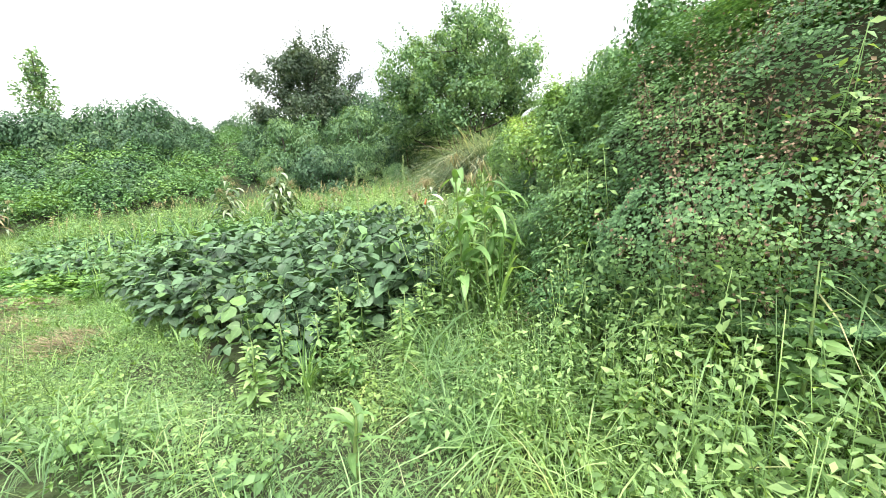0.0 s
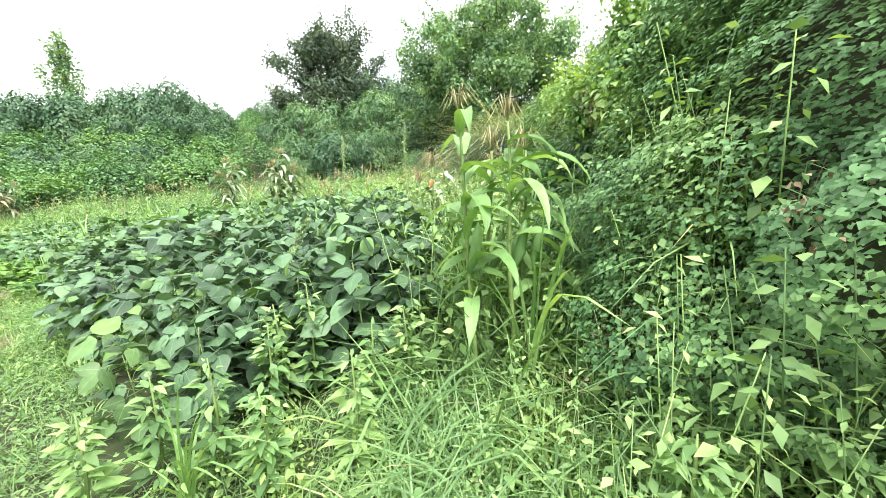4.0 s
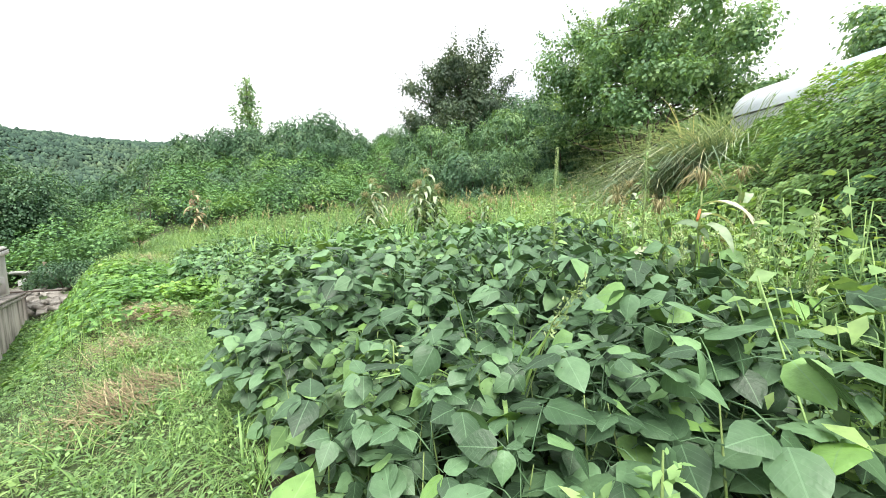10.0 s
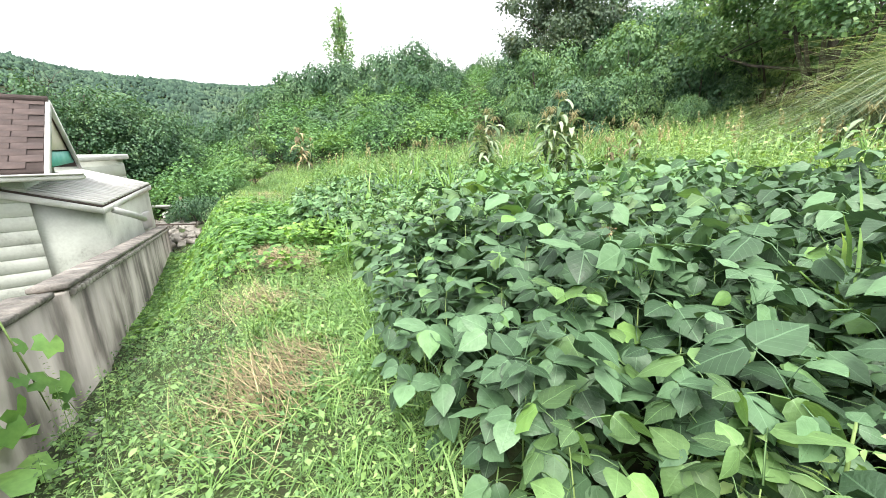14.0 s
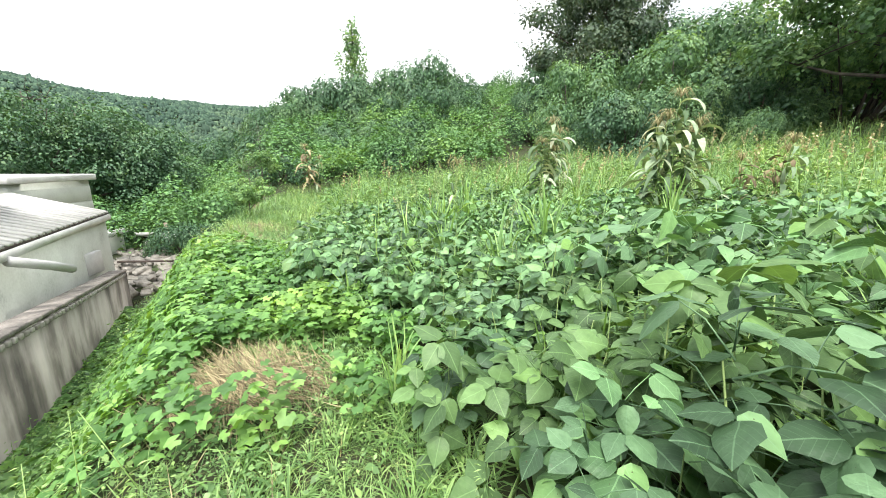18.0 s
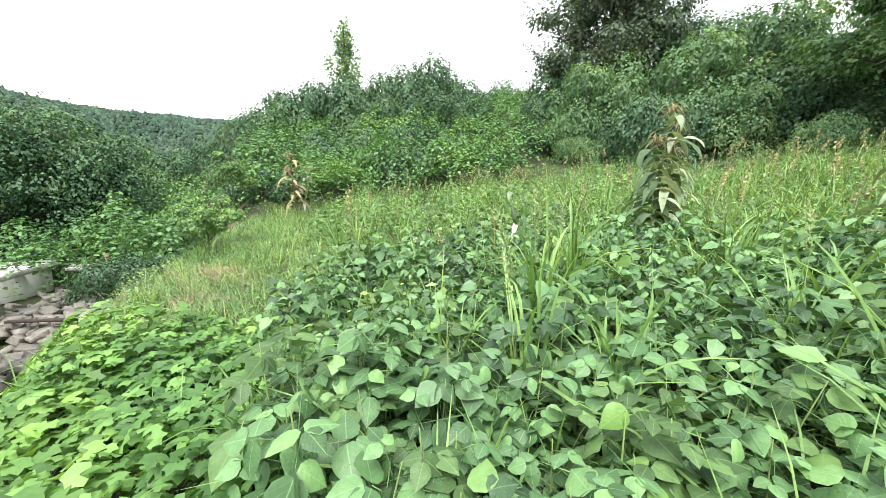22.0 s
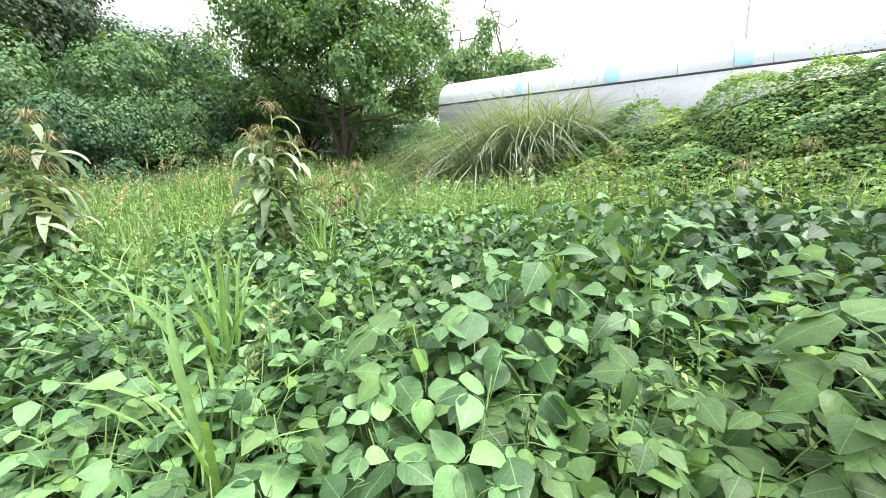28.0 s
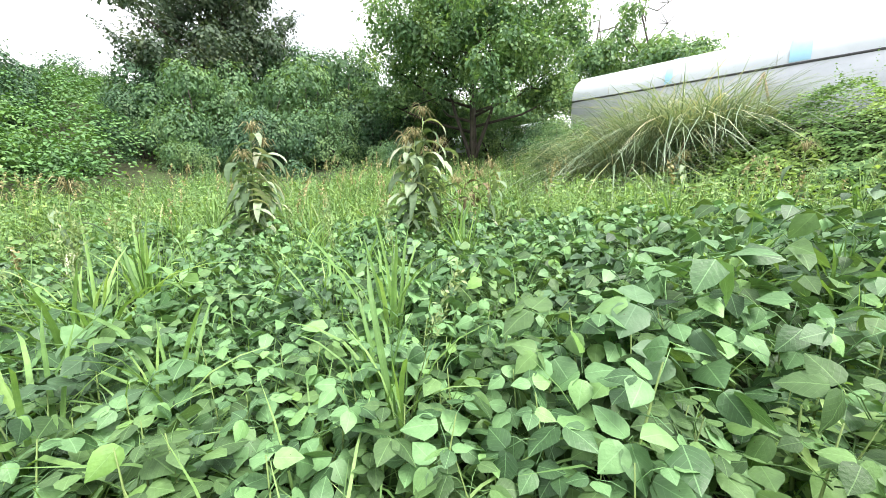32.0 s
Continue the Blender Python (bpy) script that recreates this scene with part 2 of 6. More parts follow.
TREE_LEAF = leaf_material("tree_leaf", [(0, (0.140, 0.263, 0.106)), (0.5, (0.185, 0.336, 0.134)), (1, (0.246, 0.403, 0.162))], 0.5, 0.38, patch=0.9)
REED = leaf_material("silvergrass_blade", [(0, (0.179, 0.275, 0.138)), (0.55, (0.289, 0.398, 0.220)), (0.86, (0.413, 0.509, 0.303)), (1, (0.578, 0.522, 0.358))], 0.5, 0.25)
DRY_LEAF = leaf_material("dry_corn_leaf", [(0, (0.11, 0.185, 0.075)), (0.45, (0.2, 0.295, 0.14)), (0.8, (0.31, 0.4, 0.21)), (0.95, (0.4, 0.45, 0.26)), (1, (0.47, 0.48, 0.29))], 0.7, 0.2, sheen=0.22)
CORN_LEAF = leaf_material("corn_leaf", [(0, (0.14, 0.28, 0.07)), (0.6, (0.2, 0.37, 0.1)), (1, (0.28, 0.46, 0.15))], 0.42, 0.3, 0.3)
STRAW = leaf_material("dead_straw", [(0, (0.13, 0.1, 0.06)), (0.5, (0.28, 0.23, 0.13)), (1, (0.45, 0.385, 0.23))], 0.8, 0.0)
STEM = rough_material("green_stem", [(0.3, (0.12, 0.2, 0.05)), (0.7, (0.24, 0.33, 0.11))], 20, 0.6)
BROWN_STEM = rough_material("brown_stem", [(0.3, (0.07, 0.045, 0.03)), (0.7, (0.17, 0.12, 0.08))], 20, 0.9)
BARK = rough_material("bark", [(0.3, (0.035, 0.03, 0.025)), (0.7, (0.13, 0.11, 0.09))], 8, 0.95, 0.8, 40, stretch=(1, 1, 0.3))
TASSEL = leaf_material("corn_tassel", [(0, (0.28, 0.245, 0.125)), (0.6, (0.42, 0.375, 0.2)), (1, (0.54, 0.49, 0.29))], 0.8, 0.1)
SEED = leaf_material("green_seed_head", [(0, (0.18, 0.28, 0.08)), (0.6, (0.27, 0.38, 0.13)), (1, (0.38, 0.46, 0.2))], 0.7, 0.2)


def soil_material():
    mat, n, l, bsdf = nodes_of("overgrown_soil")
    coord = n.new("ShaderNodeTexCoord")
    a, b, c = (n.new("ShaderNodeTexNoise") for _ in range(3))
    for node, s in ((a, 0.7), (b, 9.0), (c, 0.05)):
        node.inputs["Scale"].default_value, node.inputs["Detail"].default_value = s, 6
        l.new(coord.outputs["Object"], node.inputs["Vector"])
    f = math_node(n, l, "ADD", math_node(n, l, "MULTIPLY", a.outputs["Fac"], 0.5), math_node(n, l, "MULTIPLY", b.outputs["Fac"], 0.5))
    r = ramp_node(n, [(0.36, (0.034, 0.026, 0.016)), (0.5, (0.038, 0.052, 0.018)), (0.62, (0.055, 0.09, 0.024))])
    l.new(f, r.inputs["Fac"])
    geo = n.new("ShaderNodeNewGeometry")
    sep = n.new("ShaderNodeSeparateXYZ")
    l.new(geo.outputs["Normal"], sep.inputs[0])
    bare = n.new("ShaderNodeMix")
    bare.data_type = "RGBA"
    br = ramp_node(n, [(0.3, (0.13, 0.085, 0.055)), (0.7, (0.28, 0.19, 0.12))])
    l.new(f, br.inputs["Fac"])
    spot = n.new("ShaderNodeSeparateXYZ")
    l.new(coord.outputs["Object"], spot.inputs[0])
    l.new(math_node(n, l, "MULTIPLY", math_node(n, l, "LESS_THAN", sep.outputs["Z"], 0.82), math_node(n, l, "MULTIPLY", math_node(n, l, "LESS_THAN", spot.outputs["X"], -2.2), math_node(n, l, "GREATER_THAN", spot.outputs["Y"], 4.0))), bare.inputs[0])
    l.new(r.outputs["Color"], bare.inputs[6])
    l.new(br.outputs["Color"], bare.inputs[7])
    l.new(bare.outputs[2], bsdf.inputs["Base Color"])
    bu = n.new("ShaderNodeBump")
    bu.inputs["Strength"].default_value, bu.inputs["Distance"].default_value = 0.8, 0.05
    l.new(b.outputs["Fac"], bu.inputs["Height"])
    l.new(bu.outputs["Normal"], bsdf.inputs["Normal"])
    bsdf.inputs["Roughness"].default_value = 0.95
    return mat


SOIL = soil_material()


# ---- mesh helpers ----
def grown(name, verts, loops, starts, mat, uv=None, smooth=False):
    me = bpy.data.meshes.new(name)
    me.vertices.add(len(verts))
    me.vertices.foreach_set("co", np.ascontiguousarray(verts, np.float32).ravel())
    me.loops.add(len(loops))
    me.loops.foreach_set("vertex_index", np.ascontiguousarray(loops, np.int32))
    me.polygons.add(len(starts))
    me.polygons.foreach_set("loop_start", np.ascontiguousarray(starts, np.int32))
    if uv is not None:
        layer = me.uv_layers.new(name="UVMap")
        layer.uv.foreach_set("vector", np.ascontiguousarray(uv[loops], np.float32).ravel())
    me.update(calc_edges=True)
    if smooth:
        me.polygons.foreach_set("use_smooth", np.ones(len(starts), bool))
    for m in mat if isinstance(mat, (list, tuple)) else [mat]:
        me.materials.append(m)
    return me


class Shape:
    """Vertices, faces and leaf coordinates of a small template, or of many of them laid out."""

    def __init__(self, verts, faces, uv=None):
        self.v = np.array(verts, float).reshape(-1, 3)
        self.loops = np.array([i for f in faces for i in f], int)
        self.counts = np.array([len(f) for f in faces], int)
        self.uv = np.zeros((len(self.v), 2)) if uv is None else np.array(uv, float)

    def spread(self, places, turns, sizes):
        n, k = len(places), len(self.v)
        sizes = np.asarray(sizes, float)
        sizes = sizes[:, None] * np.ones(3) if sizes.ndim == 1 else sizes
        v = np.einsum("nij,nkj->nki", turns, self.v[None] * sizes[:, None]) + np.asarray(places)[:, None]
        out = Shape((), ())
        out.v = v.reshape(-1, 3)
        out.loops = (self.loops[None] + k * np.arange(n)[:, None]).ravel()
        out.counts = np.tile(self.counts, n)
        out.uv = np.tile(self.uv, (n, 1))
        return out

    def mesh(self, name, mat, smooth=False):
        starts = np.r_[0, np.cumsum(self.counts)[:-1]]
        return grown(name, self.v, self.loops, starts, mat, self.uv, smooth)


def joined(shapes):
    out = Shape((), ())
    at = np.r_[0, np.cumsum([len(s.v) for s in shapes])]
    out.v = np.concatenate([s.v for s in shapes])
    out.loops = np.concatenate([s.loops + o for s, o in zip(shapes, at)])
    out.counts = np.concatenate([s.counts for s in shapes])
    out.uv = np.concatenate([s.uv for s in shapes])
    return out


def unit(v):
    return v / np.maximum(np.linalg.norm(v, axis=-1, keepdims=True), 1e-9)


def frames(normals, ways):
    """Turns that lay a template's +z on the normals and its +y as near the ways as may be."""
    z = unit(np.asarray(normals, float))
    x = unit(np.cross(ways, z))
    return np.stack([x, np.cross(z, x), z], -1)


def leaf(width=0.7, stations=(0.22, 0.55, 0.82), wide=(0.85, 1.0, 0.55), droop=0.25, fold=0.16, wavy=0.0):
    """A leaf of length 1 along +y, folded along its midrib and drooping to the tip."""
    v, uv, f = [(0, 0, 0)], [(0, 0)], []
    for s, w in zip(stations, wide):
        h = -droop * s * s
        for side in (-1, 0, 1):
            v.append((side * w * width / 2, s, h + (fold * w * width / 2 if side else 0) + wavy * math.sin(7 * s + 2.2 * side) * abs(side)))
            uv.append((side * w / 2, s))
    v.append((0, 1, -droop))
    uv.append((0, 1))
    f += [(0, 2, 1), (0, 3, 2)]
    for k in range(len(stations) - 1):
        a = 1 + 3 * k
        f += [(a, a + 1, a + 4, a + 3), (a + 1, a + 2, a + 5, a + 4)]
    a = 1 + 3 * (len(stations) - 1)
    f += [(a, a + 1, len(v) - 1), (a + 1, a + 2, len(v) - 1)]
    return Shape(v, f, uv)


def blade(width=0.05, bend=0.5, parts=4):
    """A grass blade of length about 1 that rises along +z and arches over towards +y."""
    v, uv, f = [], [], []
    for k in range(parts):
        s = k / parts
        y, z, w = bend * s**2.2, s - 0.35 * bend * s**3, width * (1 - 0.75 * s**1.6) * (0.6 + 0.8 * s if s < 0.5 else 1)
        v += [(-w / 2, y, z), (w / 2, y, z)]
        uv += [(-0.5, s), (0.5, s)]
    v.append((0, bend, 1 - 0.35 * bend))
    uv.append((0, 1))
    for k in range(parts - 1):
        f.append((2 * k, 2 * k + 1, 2 * k + 3, 2 * k + 2))
    f.append((2 * parts - 2, 2 * parts - 1, 2 * parts))
    return Shape(v, f, uv)


def lobed(points=5):
    """A hop leaf: pointed lobes round a centre."""
    v, uv, f = [(0, 0.05, 0)], [(0, 0)], []
    m = 2 * points + 1
    for k in range(m):
        a = radians(-150 + 300 * k / (m - 1))
        r = 0.6 * (1 - 0.22 * abs(a) / 2.6) if k % 2 else 0.42
        v.append((r * math.sin(a), 0.05 + r * math.cos(a), -0.12 * r + (0.05 if k % 2 == 0 else -0.04)))
        uv.append((0.3 * math.sin(a), r))
    f = [(0, k + 2, k + 1) for k in range(m - 1)]
    return Shape(v, f, uv)


def tube(points, radii, sides=6):
    """A tapered, closed tube along points."""
    pts = np.array(points, float)
    way = unit(np.gradient(pts, axis=0))
    side = unit(np.cross(way, (0.31, 0.17, 0.93) if abs(way[0, 2]) < 0.9 else (1.0, 0.2, 0.1)))
    up = np.cross(way, side)
    v, f = [], []
    for p, s, u, r in zip(pts, side, up, radii):
        for k in range(sides):
            a = 2 * math.pi * k / sides
            v.append(p + r * (math.cos(a) * s + math.sin(a) * u))
    for k in range(len(pts) - 1):
        for j in range(sides):
            a, b = k * sides + j, k * sides + (j + 1) % sides
            f.append((a, b, b + sides, a + sides))
    f += [tuple(range(sides))[::-1], tuple(range(len(v) - sides, len(v)))]
    return Shape(v, f)


def box(x0, x1, y0, y1, z0, z1, edge=0.0):
    """A box with chamfered upright and level edges."""
    if not edge:
        v = [(x, y, z) for z in (z0, z1) for x, y in ((x0, y0), (x1, y0), (x1, y1), (x0, y1))]
        return Shape(v, [(3, 2, 1, 0), (4, 5, 6, 7), (0, 1, 5, 4), (1, 2, 6, 5), (2, 3, 7, 6), (3, 0, 4, 7)])
    bm = bmesh.new()
    m = Matrix.LocRotScale(((x0 + x1) / 2, (y0 + y1) / 2, (z0 + z1) / 2), None, (x1 - x0, y1 - y0, z1 - z0))
    bmesh.ops.create_cube(bm, size=1, matrix=m)
    bmesh.ops.bevel(bm, geom=bm.edges[:], offset=edge, segments=1, affect="EDGES")
    bm.verts.index_update()
    s = Shape([v.co[:] for v in bm.verts], [[v.index for v in fc.verts] for fc in bm.faces])
    bm.free()
    return s


def part(name, shape, mat, parent, label="", smooth=False):
    me = shape if isinstance(shape, bpy.types.Mesh) else shape.mesh(name, mat, smooth)
    ob = new(name, me)
    ob.parent = parent
    if label:
        ob["label"] = label
    return ob


def thing(name, m, label, category, group="", kind=""):
    ob = new(name)
    ob.empty_display_size = 0.1
    ob.matrix_basis = m
    return tagged(ob, label, category, group, kind)


def lone(name, shape, mat, label, category, kind="", group="", smooth=False, m=None):
    ob = new(name, shape.mesh(name, mat, smooth))
    if m is not None:
        ob.matrix_basis = m
    return tagged(ob, label, category, group, kind)


# ---- the lie of the land ----
def step(a, b, x):
    s = np.clip((x - a) / (b - a), 0, 1)
    return s * s * (3 - 2 * s)


def lumps(x, y, size, seed=0):
    """Smooth bumps between about -1 and 1."""
    x, y = np.asarray(x, float) / size + seed * 3.7, np.asarray(y, float) / size - seed * 2.3
    return (np.sin(x * 1.9 + 1.3 * np.sin(y * 1.1)) * np.cos(y * 2.1 + 0.9 * np.sin(x * 0.8)) + 0.6 * np.sin(x * 4.1 + y * 2.7) * np.cos(y * 3.9 - x * 1.4)) / 1.6


def yard_line(y):
    return -2.6 - 0.3 * (np.clip(y, -4, 13) - 5.5)


def bank_lines(x, y):
    """Distance along the bank, across it, and where its foot and its crest lie."""
    along, across = 0.66 * x + 0.75 * y, 0.75 * x - 0.66 * y
    foot = np.interp(along, (-6, -1.5, -0.5, 0.0, 0.4, 0.9, 1.3, 3.9, 6.4, 8.85, 10.5, 12, 14, 20), (6.0, 3.6, 2.5, 1.85, 1.5, 1.25, 1.25, 1.35, 1.45, 1.6, 1.8, 2.8, 5.2, 12))
    crest = np.interp(along, (-6, -0.9, 0.45, 1.7, 4.5, 7.5, 9.8, 12, 14, 20), (8.0, 4.6, 3.1, 2.85, 3.0, 3.25, 3.6, 4.9, 7.2, 15))
    return along, across, foot, crest


def bank_share(x, y):
    """0 on the field, 1 on top of the bank."""
    along, across, foot, crest = bank_lines(x, y)
    s = np.clip((across - foot) / (crest - foot), 0, 1)
    return 1 - (1 - s) ** np.interp(along, (0, 2, 4), (4.0, 3.5, 2.3))


def ground(x, y):
    x, y = np.asarray(x, float), np.asarray(y, float)
    field = 0.1 * np.maximum(x + 0.8, 0) + 0.08 * np.maximum(x - 7, 0) + 0.035 * np.maximum(y - 10, 0)
    field = np.minimum(field, 4.0)
    edge = np.where(y < 13, yard_line(y) + 1.35, yard_line(13) + 1.35 + 0.05 * (y - 13))
    foot = np.interp(y, (-1.6, -0.6, 1.0, 2.1, 3.5, 4.3, 5.3, 8.4, 11.7), (0.12, 0.32, 0.45, 0.36, 0.02, -0.19, -0.4, -0.83, -1.0)) - 0.12 * np.clip(y - 15, 0, 10)
    fall = step(0, 1, (edge - x) / np.interp(y, (11, 12.5, 15.5, 20, 24), (1.25, 0.8, 0.9, 3.0, 5.0)))
    z = field * (1 - fall) + foot * fall
    yard = step(-0.15, -0.4, x - yard_line(y)) * step(15, 13.5, y) * step(-0.3, 0.5, y)
    z = z * (1 - yard) + np.minimum(-1.4, z) * yard
    rise = step(19, 34, y) * (3.4 - 1.4 * step(-6, -25, x)) + step(31, 48, y) * (1.0 * step(2, 9, x) + 0.3)
    z = z + rise * (1 - 0.85 * step(20, 60, -x)) + 0.3 * lumps(x, y, 5, 1) * step(18, 24, y)
    b = bank_share(x, y)
    along, across, toe, _ = bank_lines(x, y)
    top = np.interp(along, (-2, -0.6, 0.8, 2.4, 4.2, 5.4, 6.6, 9.5, 12), (3.3, 2.95, 2.45, 2.5, 2.95, 2.95, 2.6, 2.4, 2.4))
    top = top + (2.9 - top) * step(4.2, 6.5, across - 0.3 * np.maximum(along - 7, 0))
    z = z + np.interp(along, (-2, 0, 0.9, 2.4), (0.9, 0.75, 0.35, 0.0)) * np.exp(-np.maximum(toe - across, 0) / 0.6)
    z = z * (1 - b) + top * b
    far = np.hypot(x, y)
    bearing = np.degrees(np.arctan2(x, y))
    ridge = np.interp(bearing, (-120, -70, -50, -38, -30, -22, -8, 10, 30, 60), (10, 40, 52, 51, 44, 41, 41, 34, 18, 4))
    hill = ridge * np.exp(-(((far - 262) / 62) ** 2))
    z = z + hill * step(90, 190, far) - 6 * step(50, 110, far) + 1.2 * lumps(x, y, 26, 3) * step(120, 200, far)
    return z + 0.025 * lumps(x, y, 0.6, 5)


def ground_sheet():
    s = np.linspace(-1, 1, 231)
    g = np.sign(s) * (9 * np.abs(s) + 890 * np.abs(s) ** 5)
    gx, gy = np.meshgrid(g + 1, g + 8, indexing="ij")
    v = np.stack([gx, gy, ground(gx, gy)], -1).reshape(-1, 3)
    n = len(s)
    i = (np.arange(n - 1)[:, None] * n + np.arange(n - 1)).ravel()
    loops = np.stack([i, i + n, i + n + 1, i + 1], -1).ravel()
    ob = new("ground", grown("ground", v, loops, np.arange(len(i)) * 4, SOIL, None, True))
    return tagged(ob, "overgrown hillside soil under crops, grass and creepers", "ground", kind="structure")


ground_sheet()


def slope_normal(x, y):
    e = 0.06
    return unit(np.stack([ground(x - e, y) - ground(x + e, y), ground(x, y - e) - ground(x, y + e), np.full_like(np.asarray(x, float), 2 * e)], -1))


def sown(n, x0, x1, y0, y1, keep):
    """Places in a rectangle of the plan, thinned by keep(x, y), a share from 0 to 1."""
    x, y = rng.uniform(x0, x1, n), rng.uniform(y0, y1, n)
    ok = rng.random(n) < keep(x, y)
    return x[ok], y[ok]


TRACK = np.array([(-1.2, -1.4), (-0.6, -1.0), (0.0, -0.4), (0.03, 0.3), (-0.12, 1.0), (-0.4, 1.8), (-0.57, 3.2), (-0.76, 4.9), (-1.0, 7.0), (-0.95, 7.7), (-0.5, 7.0)])


def off_track(x, y):
    """Metres from the trodden line."""
    p, best = np.stack([x, y], -1), np.full(np.shape(x), 1e9)
    for a, b in zip(TRACK[:-1], TRACK[1:]):
        s = np.clip(((p - a) @ (b - a)) / ((b - a) @ (b - a)), 0, 1)
        best = np.minimum(best, np.linalg.norm(p - a - s[..., None] * (b - a), axis=-1))
    return best


def up_ish(n, tilt):
    """Normals that lean from upright by about tilt."""
    return unit(np.c_[rng.normal(0, tilt, (n, 2)), np.ones(n)])


def any_way(n, down=0.0):
    a = rng.uniform(0, 2 * math.pi, n)
    return np.c_[np.cos(a), np.sin(a), np.full(n, -down)]


# ---- buildings below the field ----
SIDING = rough_material("white_painted_siding", [(0.26, (0.28, 0.29, 0.26)), (0.4, (0.44, 0.465, 0.42)), (0.56, (0.52, 0.55, 0.5)), (0.74, (0.58, 0.61, 0.56))], 2.2, 0.7, 0.15, 30)
TRIM = rough_material("white_trim", [(0.35, (0.5, 0.5, 0.48)), (0.65, (0.68, 0.68, 0.66))], 3, 0.6, 0.1)
SHINGLE = rough_material("brown_shingle", [(0.3, (0.055, 0.042, 0.04)), (0.55, (0.095, 0.07, 0.065)), (0.75, (0.14, 0.105, 0.098))], 5, 0.95, 0.6, 160)
GABLE = rough_material("beige_gable_board", [(0.3, (0.5, 0.47, 0.38)), (0.7, (0.66, 0.62, 0.5))], 3, 0.8, 0.1)
TEAL = rough_material("green_fascia", [(0.3, (0.06, 0.3, 0.24)), (0.7, (0.12, 0.42, 0.34))], 4, 0.6, 0.1)
DARK_WOOD = rough_material("dark_wood", [(0.3, (0.03, 0.022, 0.018)), (0.7, (0.08, 0.06, 0.05))], 8, 0.8, 0.4)
SHEET = rough_material("grey_corrugated_sheet", [(0.3, (0.34, 0.33, 0.31)), (0.5, (0.48, 0.47, 0.45)), (0.72, (0.6, 0.59, 0.57))], 2.5, 0.55, 0.15, 20)
PIPE = rough_material("grey_drain_pipe", [(0.3, (0.4, 0.4, 0.4)), (0.7, (0.56, 0.56, 0.55))], 6, 0.5, 0.05)
STONE = rough_material("rubble_stone", [(0.3, (0.13, 0.118, 0.1)), (0.5, (0.26, 0.245, 0.215)), (0.72, (0.42, 0.4, 0.365))], 3, 0.9, 0.7, 25)
SLAB = rough_material("broken_pale_slab", [(0.3, (0.42, 0.42, 0.41)), (0.7, (0.68, 0.68, 0.67))], 4, 0.8, 0.3)
TIMBER = rough_material("weathered_board", [(0.3, (0.22, 0.17, 0.12)), (0.7, (0.42, 0.35, 0.27))], 6, 0.85, 0.4, 40, stretch=(1, 6, 1))


def plaster_material():
    """Old cement render: pale, with dark runs of damp that hang down from the cap."""
    mat, n, l, bsdf = nodes_of("stained_cement_render")
    coord, mp = n.new("ShaderNodeTexCoord"), n.new("ShaderNodeMapping")
    mp.inputs["Scale"].default_value = (1.7, 1.7, 0.4)
    l.new(coord.outputs["Object"], mp.inputs["Vector"])
    runs, grain, moss = (n.new("ShaderNodeTexNoise") for _ in range(3))
    for node, s in ((runs, 1.7), (grain, 30), (moss, 3.0)):
        node.inputs["Scale"].default_value, node.inputs["Detail"].default_value = s, 6
    l.new(mp.outputs[0], runs.inputs["Vector"])
    l.new(coord.outputs["Object"], grain.inputs["Vector"])
    l.new(coord.outputs["Object"], moss.inputs["Vector"])
    f = math_node(n, l, "ADD", math_node(n, l, "MULTIPLY", runs.outputs["Fac"], 0.8), math_node(n, l, "MULTIPLY", moss.outputs["Fac"], 0.2))
    r = ramp_node(n, [(0.36, (0.075, 0.068, 0.058)), (0.45, (0.2, 0.18, 0.155)), (0.52, (0.36, 0.33, 0.29)), (0.66, (0.52, 0.48, 0.43))])
    l.new(f, r.inputs["Fac"])
    l.new(r.outputs["Color"], bsdf.inputs["Base Color"])
    b = n.new("ShaderNodeBump")
    b.inputs["Strength"].default_value, b.inputs["Distance"].default_value = 0.4, 0.01
    l.new(grain.outputs["Fac"], b.inputs["Height"])
    l.new(b.outputs["Normal"], bsdf.inputs["Normal"])
    bsdf.inputs["Roughness"].default_value = 0.9
    return mat


RENDER = plaster_material()


def glass_material():
    mat, n, l, bsdf = nodes_of("window_glass")
    bsdf.inputs["Base Color"].default_value = (0.02, 0.025, 0.03, 1)
    bsdf.inputs["Roughness"].default_value = 0.05
    return mat


GLASS = glass_material()


def placed(origin, xdir):
    """A level pose with its x axis along xdir in the plan."""
    return pose(*origin, 0, 0, math.degrees(math.atan2(xdir[1], xdir[0])))


def slab_between(corners, thick):
    """A slab on four corners in space, given anticlockwise from above."""
    c = np.array(corners, float)
    low = c - (0, 0, thick)
    return Shape(np.r_[low, c], [(3, 2, 1, 0), (4, 5, 6, 7), (0, 1, 5, 4), (1, 2, 6, 5), (2, 3, 7, 6), (3, 0, 4, 7)])


